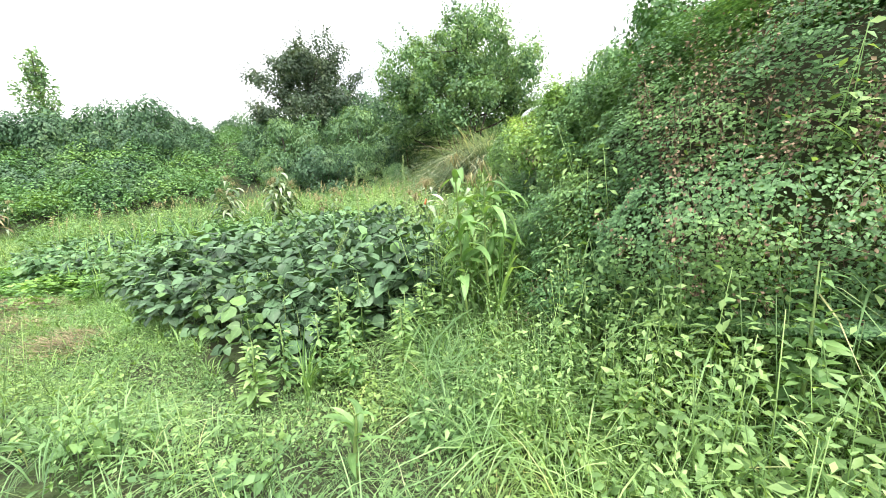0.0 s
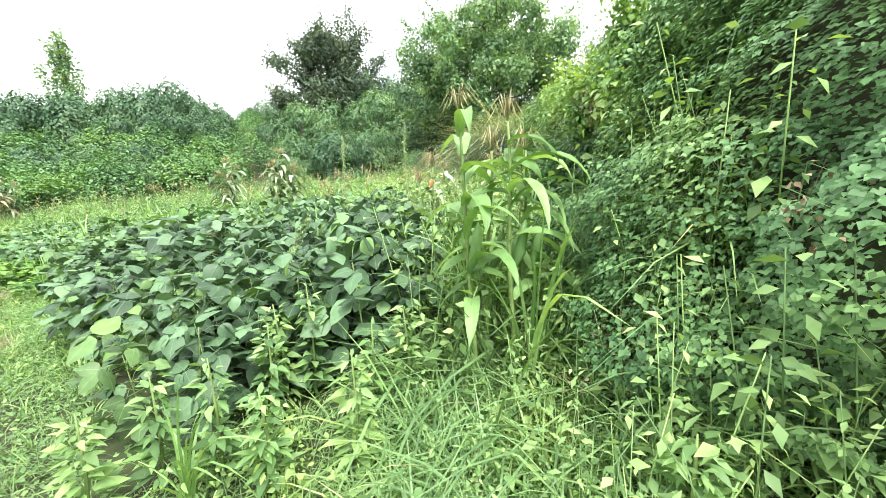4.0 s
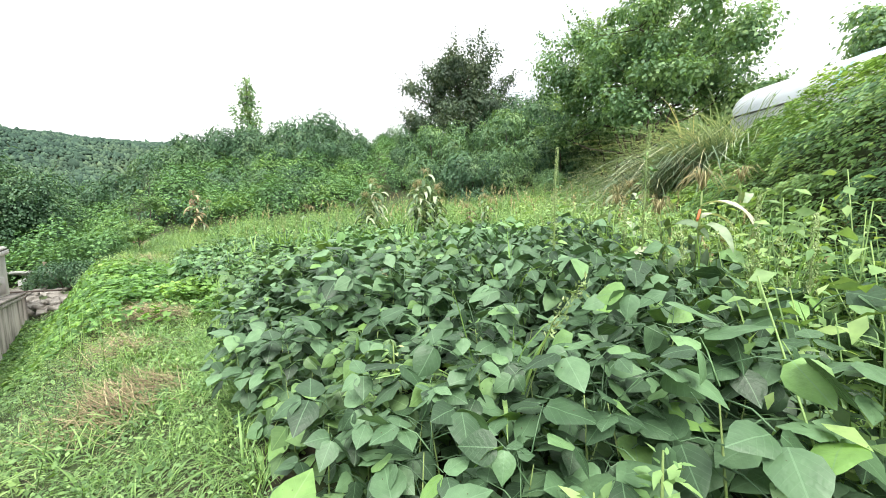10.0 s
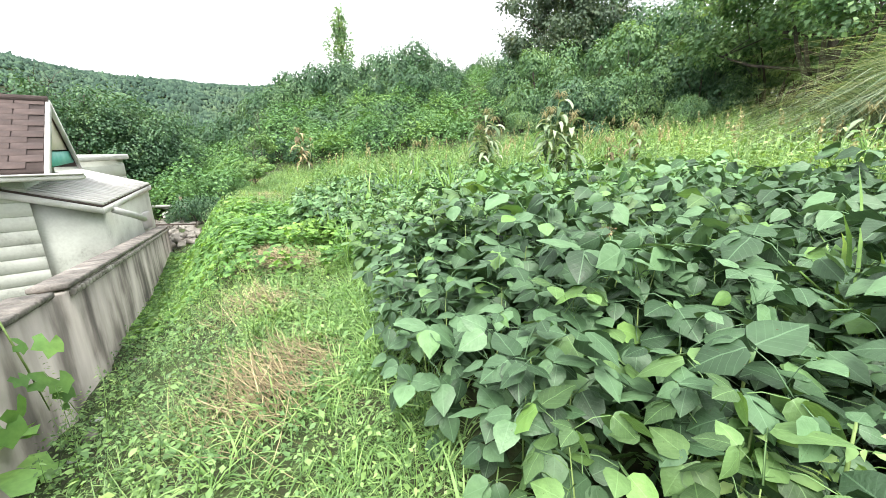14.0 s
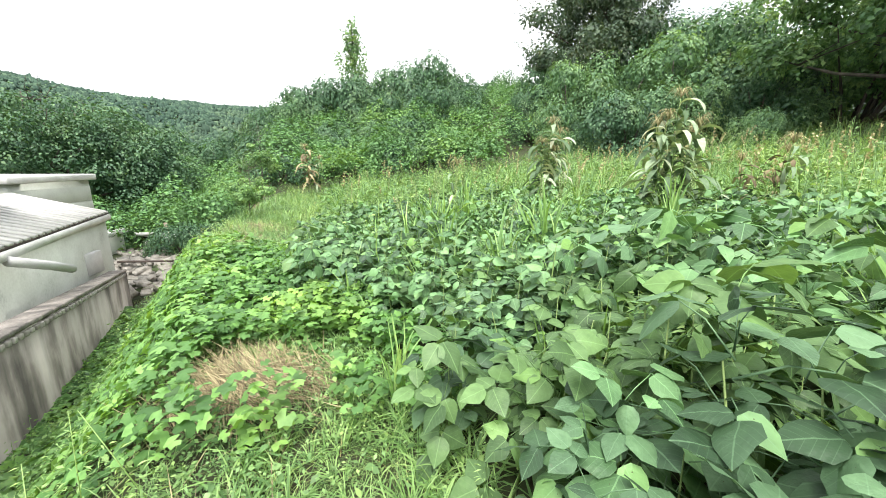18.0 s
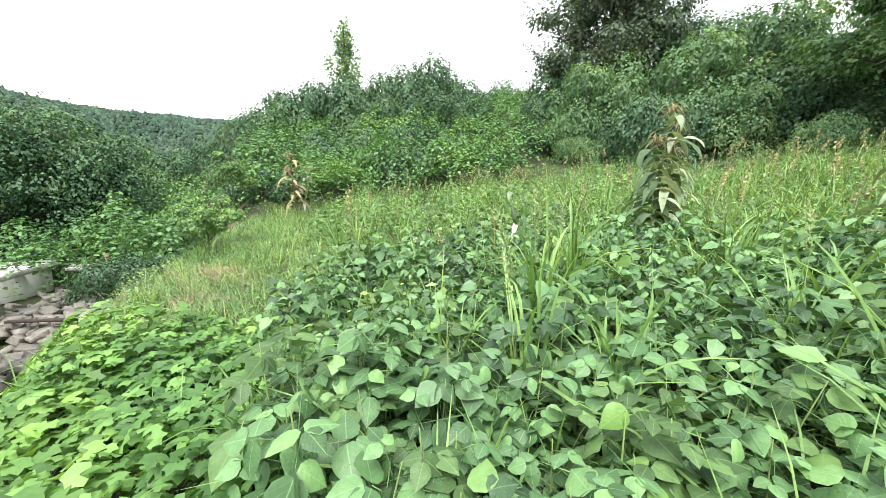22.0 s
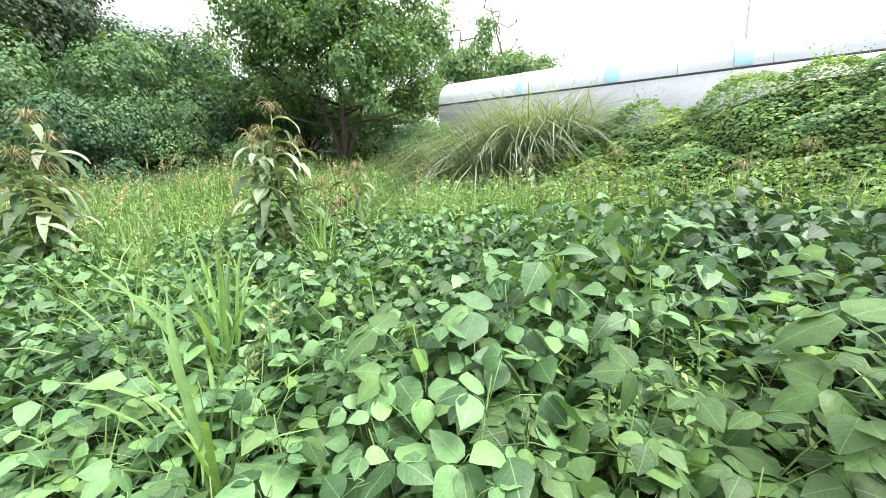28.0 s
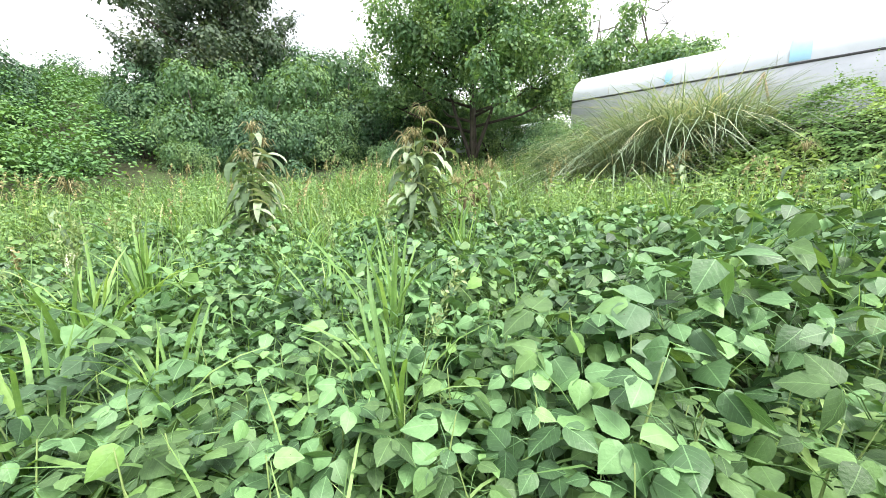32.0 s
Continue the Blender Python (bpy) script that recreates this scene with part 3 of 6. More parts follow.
def house():
    h = thing("house", placed((-5.06, 10.15, 0), (0.925, 0.38)), "low white farmhouse with a brown shingled roof below the field", "house")
    run, drop, ridge, w = 9.0, 1.02, 2.15, 1.47
    core = Shape([(-run, -1.2, -1.5), (-0.3, -1.2, -1.5), (-0.3, 1.2, -1.5), (-run, 1.2, -1.5), (-run, -1.2, 1.22), (-0.3, -1.2, 1.22), (-0.3, 1.2, 1.22), (-run, 1.2, 1.22), (-run, 0, 2.05), (-0.3, 0, 2.05)],
                 [(3, 2, 1, 0), (0, 1, 5, 4), (2, 3, 7, 6), (1, 2, 6, 9, 5), (3, 0, 4, 8, 7), (4, 5, 9, 8), (6, 7, 8, 9)])
    part("wall", core, SIDING, h, "white boarded wall")
    for k in range(11):
        part("siding_board", box(-run, -0.28, -1.212, -1.195, -1.3 + 0.2 * k, -1.3 + 0.2 * k + 0.192, 0.004), SIDING, h)
    prism = lambda yz, x0, x1: Shape([(x, y, z) for x in (x0, x1) for y, z in yz], [tuple(range(len(yz)))[::-1], tuple(range(len(yz), 2 * len(yz)))] + [(k, (k + 1) % len(yz), (k + 1) % len(yz) + len(yz), k + len(yz)) for k in range(len(yz))])
    part("gable_board", prism([(-1.02, 1.39), (1.02, 1.39), (0.0, 2.07)], -0.29, -0.03), GABLE, h, "beige gable board")
    part("fascia", prism([(-1.36, 1.15), (1.36, 1.15), (1.05, 1.36), (-1.05, 1.36)], -0.29, -0.015), TEAL, h, "green board under the gable")
    for sgn in (-1, 1):
        roof = slab_between([(-run, 0, ridge), (0, 0, ridge), (0, sgn * w, ridge - drop), (-run, sgn * w, ridge - drop)][:: -sgn], 0.07)
        roof_part = part("roof", roof, SHINGLE, h, "brown shingled slope")
        part("verge", slab_between([(0.0, 0, ridge + 0.02), (0.05, 0, ridge + 0.02), (0.05, sgn * (w + 0.02), ridge - drop), (0.0, sgn * (w + 0.02), ridge - drop)][:: -sgn], 0.12), TRIM, h, "pale verge board")
    part("ridge_cap", tube([(-run, 0, ridge + 0.015), (0.03, 0, ridge + 0.015)], [0.06, 0.06], 8), SHINGLE, h)
    part("gutter", joined([box(-run, 0.4, -w - 0.09, -w + 0.02, ridge - drop - 0.13, ridge - drop - 0.06, 0.015), box(-run, 0.4, -w - 0.115, -w - 0.06, ridge - drop - 0.06, ridge - drop - 0.035, 0.006)]), TRIM, h, "white metal gutter")
    part("eave_beam", box(-run, -1.08, -1.3, -1.2, 0.8, 0.93, 0.01), DARK_WOOD, h, "dark wooden beam")
    for x0 in (-2.45, -4.4):
        win = part("window", box(x0, x0 + 1.25, -1.27, -1.2, 0.33, 0.78, 0.01), TRIM, h, "white framed window")
        for k in range(2):
            a = x0 + 0.07 + 0.59 * k
            part("pane", box(a, a + 0.5, -1.285, -1.272, 0.39, 0.72), GLASS, win)
    part("down_board", box(-1.16, -1.06, -1.27, -1.2, 0.35, 0.85, 0.01), DARK_WOOD, h)
    return h


HOUSE = house()


def lean_to():
    corners = [(-4.14, 9.15, 0.56), (-5.2, 13.23, 0.52), (-6.35, 12.9, 0.9), (-5.25, 8.75, 0.94)]
    o = thing("lean_to", pose(-5.2, 11, -1.4), "white lean-to with a ribbed pale grey sheet roof beside the house", "shed")
    c = np.array(corners) - (-5.2, 11, -1.4)
    mid = c.mean(0)
    low = mid + (c - mid) * (0.9, 0.94, 1)
    body = Shape(np.r_[[(*p[:2], 0) for p in low], low - (0, 0, 0.09)], [(3, 2, 1, 0), (4, 5, 6, 7), (0, 1, 5, 4), (1, 2, 6, 5), (2, 3, 7, 6), (3, 0, 4, 7)])
    part("wall", body, SIDING, o, "white boarded wall with grey stains")
    part("roof", slab_between([c[0], c[1], c[2], c[3]] + np.array((0, 0, 0.02)), 0.03), DARK_WOOD, o, "dark sheet under pale battens")
    for k in range(22):
        f = (k + 0.5) / 22
        low_end, high_end = c[0] + (c[1] - c[0]) * f, c[3] + (c[2] - c[3]) * f
        wide = (c[1] - c[0]) / 22 * 0.34
        part("batten", slab_between([low_end - wide, low_end + wide, high_end + wide, high_end - wide] + np.array((0, 0, 0.05)), 0.035), SHEET, o, "weathered pale roof batten")
    for a, b in ((0, 1), (1, 2), (3, 0)):
        way = unit(c[b] - c[a])
        out = np.cross(way, (0, 0, 1.0)) * 0.02
        part("fascia", slab_between([c[a] + out, c[b] + out, c[b] - out, c[a] - out] - np.array((0, 0, 0.01)), 0.1), TRIM, o, "pale fascia board")
    part("drain_pipe", tube([low[0] + (0.02, 0.35, -0.12), low[0] + (0.05, 0.85, -0.3), low[0] + (0.05, 1.15, -0.42)], [0.055, 0.055, 0.055], 10), PIPE, o, "slanting grey drain pipe", True)
    hatch = low[0] + (low[1] - low[0]) * 0.72
    part("hatch", box(hatch[0] - 0.04, hatch[0] + 0.06, hatch[1] - 0.22, hatch[1] + 0.22, 1.05, 1.42, 0.02), PIPE, o, "small grey wall hatch")
    return o


lean_to()


def flat_shed(x0, x1, y0, y1, z0, z1, label, boards):
    o = thing("shed", pose((x0 + x1) / 2, (y0 + y1) / 2, z0), label, "shed")
    a, b, h = (x1 - x0) / 2, (y1 - y0) / 2, z1 - z0
    part("wall", box(-a, a, -b, b, 0, h - 0.12), SIDING, o)
    for k in range(boards):
        z = 0.1 + (h - 0.35) * k / boards
        part("siding_board", box(a - 0.01, a + 0.02, -b + 0.02, b - 0.02, z, z + (h - 0.35) / boards - 0.025, 0.006), SIDING, o)
    part("roof", box(-a - 0.1, a + 0.12, -b - 0.1, b + 0.12, h - 0.14, h, 0.02), TRIM, o, "flat white roof slab")
    return o


flat_shed(-9.4, -6.85, 13.5, 15.8, -1.7, 1.2, "white boarded shed with a flat white roof", 7)
flat_shed(-11.2, -8.35, 17.6, 19.7, -2.4, -0.72, "small white outbuilding with a flat white roof", 0)


def yard_wall():
    """The cement-rendered yard wall that falls with the slope, with a cap of old roof tiles."""
    w = thing("yard_wall", pose(0, 0, 0), "stained pale cement yard wall with an old tile cap", "wall")
    a, b = np.array((yard_line(1.5), 1.5)), np.array((yard_line(12.4), 12.4))
    long = np.linalg.norm(b - a)
    way = (b - a) / long
    side = np.array((way[1], -way[0]))
    cap = lambda s: 0.93 - 0.12 * s
    n = 47
    v = []
    for k in range(n):
        s = long * k / (n - 1)
        p = a + way * s
        for off in (-0.2, 0.0):
            q = p + side * off
            v += [(*q, -2.4), (*(q + side * 0.003 * math.sin(k * 2.1)), cap(s) + 0.012 * math.sin(1.7 * k))]
    f = []
    for k in range(n - 1):
        i = 4 * k
        f += [(i + 2, i + 6, i + 7, i + 3), (i + 4, i, i + 1, i + 5), (i + 1, i + 3, i + 7, i + 5)]
    f += [(0, 2, 3, 1), (4 * n - 4, 4 * n - 3, 4 * n - 1, 4 * n - 2)]
    part("wall_body", Shape(v, f), RENDER, w)
    CAP = rough_material("lichened_roof_tile", [(0.3, (0.06, 0.057, 0.052)), (0.5, (0.17, 0.155, 0.14)), (0.72, (0.33, 0.3, 0.27))], 6, 0.95, 0.7, 50)
    tilt = -math.atan(0.12)
    yaw = math.atan2(way[1], way[0])
    turn = np.array(Euler((0, -tilt, yaw)).to_matrix())
    k, s = 0, 0.0
    while s < long - 0.2:
        step_len = 0.27
        worn = s < 4.3
        p = np.array((*(a + way * (s + step_len / 2) - side * 0.1), cap(s + step_len / 2) + 0.03))
        if not worn or rng.random() < 0.55:
            tile = box(-step_len / 2 + 0.004, step_len / 2 - 0.004, -0.12, 0.115, -0.022, 0.022, 0.01)
            sh = tile.spread([p], turn[None], [1.0])
            part("cap_tile", sh, CAP, w)
        s += step_len
    for s in np.arange(4.4, long - 0.15, 0.105):
        p = np.array((*(a + way * s + side * 0.012), cap(s) - 0.03))
        part("cap_block", box(-0.03, 0.03, -0.022, 0.022, -0.024, 0.024, 0.006).spread([p], turn[None], [1.0]), STONE, w)
    return w


yard_wall()


def rubble():
    for k in range(230):
        s = rng.uniform(0, 1) ** 1.3
        x, y = -4.95 - 2.7 * s + rng.normal(0, 0.4), 12.7 + 7.4 * s + rng.normal(0, 0.45)
        r = rng.uniform(0.05, 0.15)
        bm = bmesh.new()
        bmesh.ops.create_cube(bm, size=1.6)
        bmesh.ops.bevel(bm, geom=bm.edges[:], offset=0.2, segments=1, affect="EDGES")
        for v in bm.verts:
            v.co *= 0.6 + 0.7 * noise.random()
        bm.verts.index_update()
        sh = Shape([v.co[:] for v in bm.verts], [[v.index for v in fc.verts] for fc in bm.faces])
        bm.free()
        z = float(ground(x, y)) + 0.3 * r + 0.15 * rng.random() * math.exp(-((y - 14.2) / 1.6) ** 2)
        turn = np.array(Euler(rng.uniform(-0.5, 0.5, 3) + (0, 0, rng.uniform(0, 3))).to_matrix())
        lone("rubble_stone", sh.spread([(0, 0, 0)], turn[None], np.array([[r * 1.3, r, r * 0.6]])), STONE, "rough grey and brown rubble stone on the slope by the wall", "stone", group="rubble heap", m=pose(x, y, z))
    for k, (x, y, w, l, rz) in enumerate(((-7.3, 19.9, 0.5, 0.8, 20), (-6.9, 20.3, 0.6, 0.7, 60), (-7.7, 20.6, 0.55, 0.9, -15), (-6.6, 19.3, 0.4, 0.5, 40), (-7.2, 19.2, 0.45, 0.6, 80))):
        lone("broken_slab", box(-w, w, -l / 2, l / 2, 0, 0.09, 0.02), SLAB, "broken pale concrete slab lying on rubble", "slab", group="broken slabs", m=pose(x, y, float(ground(x, y)) + 0.3 + 0.06 * k, rng.uniform(-18, 18), rng.uniform(-18, 18), rz))
    lone("board", box(-0.05, 0.05, -0.9, 0.9, 0, 0.04, 0.006), TIMBER, "weathered board leaning over rubble", "board", m=pose(-6.4, 18.4, float(ground(-6.4, 18.4)) + 0.35, 38, 0, 30))
    lone("board", box(-0.04, 0.04, -0.6, 0.6, 0, 0.04, 0.006), DARK_WOOD, "dark wet board on rubble", "board", m=pose(-5.4, 14.6, float(ground(-5.4, 14.6)) + 0.3, 0, 4, 80))


rubble()


def polytunnel():
    """The long plastic greenhouse on top of the bank."""
    FILM = rough_material("white_plastic_film", [(0.3, (0.5, 0.55, 0.62)), (0.6, (0.6, 0.64, 0.7)), (0.8, (0.66, 0.69, 0.74))], 0.8, 0.3, 0.1, 5)
    LOWER = rough_material("grey_plastic_side", [(0.3, (0.36, 0.39, 0.44)), (0.7, (0.47, 0.5, 0.55))], 1.2, 0.4, 0.1, 6)
    BLUE = rough_material("blue_mending_film", [(0.3, (0.3, 0.58, 0.78)), (0.7, (0.45, 0.7, 0.86))], 2, 0.35, 0.05)
    DARK = rough_material("dark_band", [(0.3, (0.03, 0.03, 0.035)), (0.7, (0.08, 0.08, 0.085))], 4, 0.6, 0.05)
    o = thing("greenhouse", placed((10.0, -3.25, 3.02), (0.388, 0.922)), "long white plastic tunnel greenhouse on top of the bank", "greenhouse")
    x0, x1, w = -9.0, 12.4, 4.6

    def arch(xa, xb, grow, span=(0, 1), sides=26):
        pts = []
        for k in range(sides + 1):
            s = span[0] + (span[1] - span[0]) * k / sides
            a = math.pi * (1 - s)
            pts.append((0, -(w / 2) - (w / 2 + grow) * math.cos(a), 1.6 + (1.2 + grow) * math.sin(a) ** 0.8))
        rows = np.linspace(xa, xb, max(2, int((xb - xa) / 1.5) + 1))
        v = np.concatenate([np.array(pts) + (x, 0, 0) for x in rows])
        m = sides + 1
        f = [(i * m + k, i * m + k + 1, (i + 1) * m + k + 1, (i + 1) * m + k) for i in range(len(rows) - 1) for k in range(sides)]
        sh = Shape(v, f)
        inner = Shape(v - (0, 0, 0.02), [q[::-1] for q in f])
        return joined([sh, inner])

    part("roof_film", arch(x0, x1, 0), FILM, o, "white plastic film on hoops", True)
    for y in (0, -w):
        part("side_film", box(x0, x1, y - 0.015, y + 0.015, -0.9, 1.58), LOWER, o, "grey plastic side curtain")
        part("band", box(x0, x1, y - 0.03, y + 0.03, 1.57, 1.63, 0.008), DARK, o, "dark fixing band")
    for x in (5.95, 2.6):
        part("patch", arch(x, x + 0.42, 0.015, (0.01, 0.46)), BLUE, o, "blue mending strip", True)
    part("patch", arch(9.1, 9.3, 0.015, (0.01, 0.4)), BLUE, o, "blue mending strip", True)
    ends = [(0, -(w / 2) - (w / 2) * math.cos(math.pi * (1 - k / 20)), 1.6 + 1.2 * max(0, math.sin(math.pi * (1 - k / 20))) ** 0.8) for k in range(21)]
    for x in (x0, x1):
        v = [(x, y, z) for _, y, z in ends] + [(x, -w, -0.9), (x, 0, -0.9)]
        v += [(x + 0.02, y, z) for x, y, z in v]
        m = len(v) // 2
        part("end_film", Shape(v, [tuple(range(m)), tuple(range(m, 2 * m))[::-1]]), FILM, o)
    for x in np.arange(x0, x1 + 0.1, 2.23):
        part("hoop", tube([(x, y, z) for _, y, z in ends], [0.012] * 21, 6), PIPE, o)
    part("brace", tube([(6.55, 0.4, 0.3), (6.85, 0.05, 1.5)], [0.03, 0.03], 6), TIMBER, o)
    part("brace", tube([(7.15, 0.4, 0.3), (6.85, 0.05, 1.5)], [0.03, 0.03], 6), TIMBER, o)
    b = thing("greenhouse", placed((20.5, 13.2, 2.2), (0.431, 0.902)), "white plastic greenhouse seen behind the tree", "greenhouse")
    part("roof_film", arch(-3, 7, 0), FILM, b, "white plastic film on hoops", True)
    part("side_film", box(-3, 7, -0.015, 0.015, -0.3, 1.6), FILM, b)
    part("pole", tube([(0, 0, 0), (0, 0, 7.2)], [0.09, 0.06], 8), PIPE, thing("utility_pole", pose(15.5, -3.6, 2.8), "grey utility pole behind the greenhouse", "pole"))


polytunnel()


# ---- trees, bushes and creepers ----
BUSH_TEMPLATE = leaf(0.62, (0.5,), (1.0,), 0.2, 0.2)
FAR_LEAF = Shape([(0, 0, 0), (0.36, 0.45, 0.05), (0, 1, -0.22), (-0.36, 0.45, 0.05)], [(0, 1, 2), (0, 2, 3)], [(0, 0), (0.5, 0.5), (0, 1), (-0.5, 0.5)])


def limbs_of(base, height, spread, count, thick, lean=(0, 0), seed=0, fork=0.25):
    """Trunk and limbs as tubes, and the ends where leaves grow."""
    r = np.random.default_rng(seed)
    trunk_top = np.array((lean[0], lean[1], height * 0.8))
    path = [np.array((0, 0, -0.3)) + (trunk_top - (0, 0, -0.3)) * s + np.r_[r.normal(0, 0.02 * height, 2) * s, 0] for s in np.linspace(0, 1, 7)]
    trunk = tube(path, [thick * (1 - 0.85 * s) for s in np.linspace(0, 1, 7)], 9)
    limbs, tips = [], []
    for k in range(count):
        s = fork + (0.95 - fork) * (k / max(1, count - 1)) ** 0.9
        start = np.array(path[0]) + (trunk_top - path[0]) * s
        a = k * 2.4 + r.uniform(-0.5, 0.5)
        reach = spread * (1.05 - 0.55 * s) * r.uniform(0.75, 1.1)
        end = start + np.array((math.cos(a) * reach, math.sin(a) * reach, height * r.uniform(0.1, 0.3) * (1.2 - s)))
        mid = (start + end) / 2 + (*r.normal(0, 0.08 * spread, 2), -0.03 * height)
        limb = [tube([start, mid, end], [thick * 0.42 * (1 - 0.6 * s), thick * 0.25, thick * 0.08], 5)]
        tips += [end, mid * 0.4 + end * 0.6]
        for j in range(3):
            e2 = end * 0.8 + start * 0.2 + r.normal(0, 0.22 * spread, 3) * (1, 1, 0.6) + (0, 0, 0.05 * height)
            limb.append(tube([mid * 0.5 + end * 0.5, (mid + e2) / 2 + (0, 0, 0.02 * height), e2], [thick * 0.16, thick * 0.1, thick * 0.04], 4))
            tips.append(e2)
        limbs.append(joined(limb))
    tips.append(trunk_top)
    return trunk, limbs, np.array(tips)


def crown_of(tips, n, clump, size, template, seed=0, flat=0.7, per=240, sprigs=0):
    """Leaves in masses round the limbs' ends: each mass uneven, open below, with stray sprigs."""
    r = np.random.default_rng(seed)
    masses = max(6, n // per)
    pick = np.r_[np.arange(len(tips)), r.integers(0, len(tips), max(0, masses - len(tips)))][:masses]
    centre = tips[pick] + r.normal(0, 0.45 * clump, (masses, 3)) * (1, 1, flat)
    wide = clump * r.uniform(0.55, 1.15, masses)
    k = r.integers(0, masses, n)
    d = unit(r.normal(0, 1, (n, 3)) + (0, 0, 0.25))
    a = np.arctan2(d[:, 1], d[:, 0])
    lump = 1 + 0.22 * np.sin(3 * a + k) * np.cos(3 * d[:, 2] + 2 * k) + 0.15 * np.sin(7 * a + 3 * k)
    rad = lump * np.where(r.random(n) < 0.16, r.uniform(1.0, 1.5, n), r.uniform(0.55, 1.02, n))
    p = centre[k] + d * (rad * wide[k])[:, None] * (1, 1, flat)
    nrm = unit(d * 0.85 + r.normal(0, 0.35, (n, 3)) + (0, 0, 0.45))
    way = d * (1, 1, 0.2) + r.normal(0, 0.6, (n, 3)) - (0, 0, 0.5)
    leaves = template.spread(p, frames(nrm, way), size * r.uniform(0.7, 1.25, n))
    if not sprigs:
        return leaves
    middle = centre.mean(0)
    k = r.integers(0, masses, sprigs)
    d = unit(unit(centre[k] - middle) * (1, 1, 0.5) + r.normal(0, 0.2, (sprigs, 3)) + (0, 0, 0.9))
    base = centre[k] + d * wide[k][:, None] * 0.6
    long = clump * r.uniform(0.7, 1.5, sprigs)
    m = 16
    j = np.repeat(np.arange(sprigs), m)
    s = np.tile(np.linspace(0, 1, m), sprigs)
    p = base[j] + d[j] * (s * long[j])[:, None] + r.normal(0, 0.03, (len(j), 3))
    way = d[j] * 0.9 + r.normal(0, 0.7, (len(j), 3))
    return joined([leaves, template.spread(p, frames(r.normal(0, 0.6, (len(j), 3)) + (0, 0, 0.7), way), size * r.uniform(0.7, 1.1, len(j)) * (1.1 - 0.5 * s))])


def tree(name, x, y, height, spread, count, thick, n, clump, size, mat, label, category="tree", seed=0, fork=0.25, flat=0.7, template=None, sprigs=0):
    o = thing(name, pose(x, y, float(ground(x, y))), label, category)
    trunk, limbs, tips = limbs_of((x, y), height, spread, count, thick, (0.1, 0.05), seed, fork)
    part("trunk", trunk, BARK, o, smooth=True)
    for limb in limbs:
        part("limb", limb, BARK, o, smooth=True)
    part("crown", crown_of(tips, n, clump, size, template or FAR_LEAF, seed, flat, sprigs=sprigs), mat, o)
    return o


BIG_TREE = tree("tree", 16.0, 12.5, 8.8, 4.6, 30, 0.2, 54000, 0.75, 0.165, TREE_LEAF, "broad green tree with a forked dark trunk at the field's end", seed=3, fork=0.2, sprigs=420)
for k in range(6):
    a = 1.05 * k + 0.3
    out = np.array((math.cos(a), math.sin(a), 0))
    part("limb", tube([(0, 0, -0.1), out * 0.3 + (0, 0, 0.8), out * 0.9 + (0, 0, 2.2), out * 1.5 + (0, 0, 4.2)], [0.11, 0.09, 0.065, 0.03], 7), BARK, BIG_TREE, smooth=True)
tree("tree", 14.0, 26.0, 9.5, 3.7, 22, 0.26, 26000, 0.9, 0.19, DARK_LEAF, "tall dark tree with greyish leaves behind the field", seed=5, fork=0.1, sprigs=160)


def poplar(x, y, height, seed):
    """A slim young tree: upright shoots with leaves all along them."""
    r = np.random.default_rng(seed)
    o = thing("tree", pose(x, y, float(ground(x, y))), "thin young poplar standing above the bushes", "tree")
    part("trunk", tube([(0, 0, -0.3), (0.05, 0, height * 0.5), (0, 0.05, height)], [0.09, 0.06, 0.015], 7), BARK, o, smooth=True)
    p = [np.c_[r.normal(0, 0.13, 200), r.normal(0, 0.13, 200), r.uniform(0.3, 1.02, 200) * height]]
    for k in range(30):
        s = k / 29
        a, b, up = 2.4 * k + r.normal(0, 0.4), (1.35 - 0.95 * s) * r.uniform(0.5, 1.1), r.uniform(0.7, 1.5)
        base = np.array((0, 0, height * (0.24 + 0.58 * s)))
        tip = base + (math.cos(a) * b, math.sin(a) * b, up)
        part("limb", tube([base, base * 0.5 + tip * 0.5 + (math.cos(a) * 0.15, math.sin(a) * 0.15, -0.15), tip], [0.025, 0.018, 0.006], 5), BARK, o)
        q = r.random(75)[:, None] ** 0.7
        p.append(base + (tip - base) * q + (math.cos(a) * 0.1, math.sin(a) * 0.1, -0.1) * (1 - q) + r.normal(0, 0.15, (75, 3)))
    p = np.concatenate(p)
    n = len(p)
    part("crown", FAR_LEAF.spread(p, frames(r.normal(0, 0.8, (n, 3)) + (0, 0, 0.5), r.normal(0, 1, (n, 3)) - (0, 0, 0.3)), r.uniform(0.12, 0.22, n)), TREE_LEAF, o)


poplar(0.0, 32.3, 6.2, 8)
for k, (x, y, h, s) in enumerate(((-11.2, 22.4, 5.6, 2.3), (-13.6, 20.8, 5.2, 2.1), (-9.2, 23.6, 4.6, 1.7))):
    tree("tree", x, y, h, s, 18, 0.13, 26000, 0.62, 0.11, BUSH_LEAF, "bushy dark green tree behind the farm sheds", seed=15 + k, fork=0.08, sprigs=120)
for k, (x, y, h, s) in enumerate(((-18, 24, 6.4, 2.9), (-22, 27, 7.0, 3.2), (-14.5, 29, 5.6, 2.6), (-26, 22, 6.0, 3.0), (-19, 33, 6.5, 3.0))):
    tree("tree", x, y, h, s, 12, 0.16, 8000, 1.1, 0.3, BUSH_LEAF, "leafy green tree beyond the farmyard", seed=20 + k, fork=0.1)
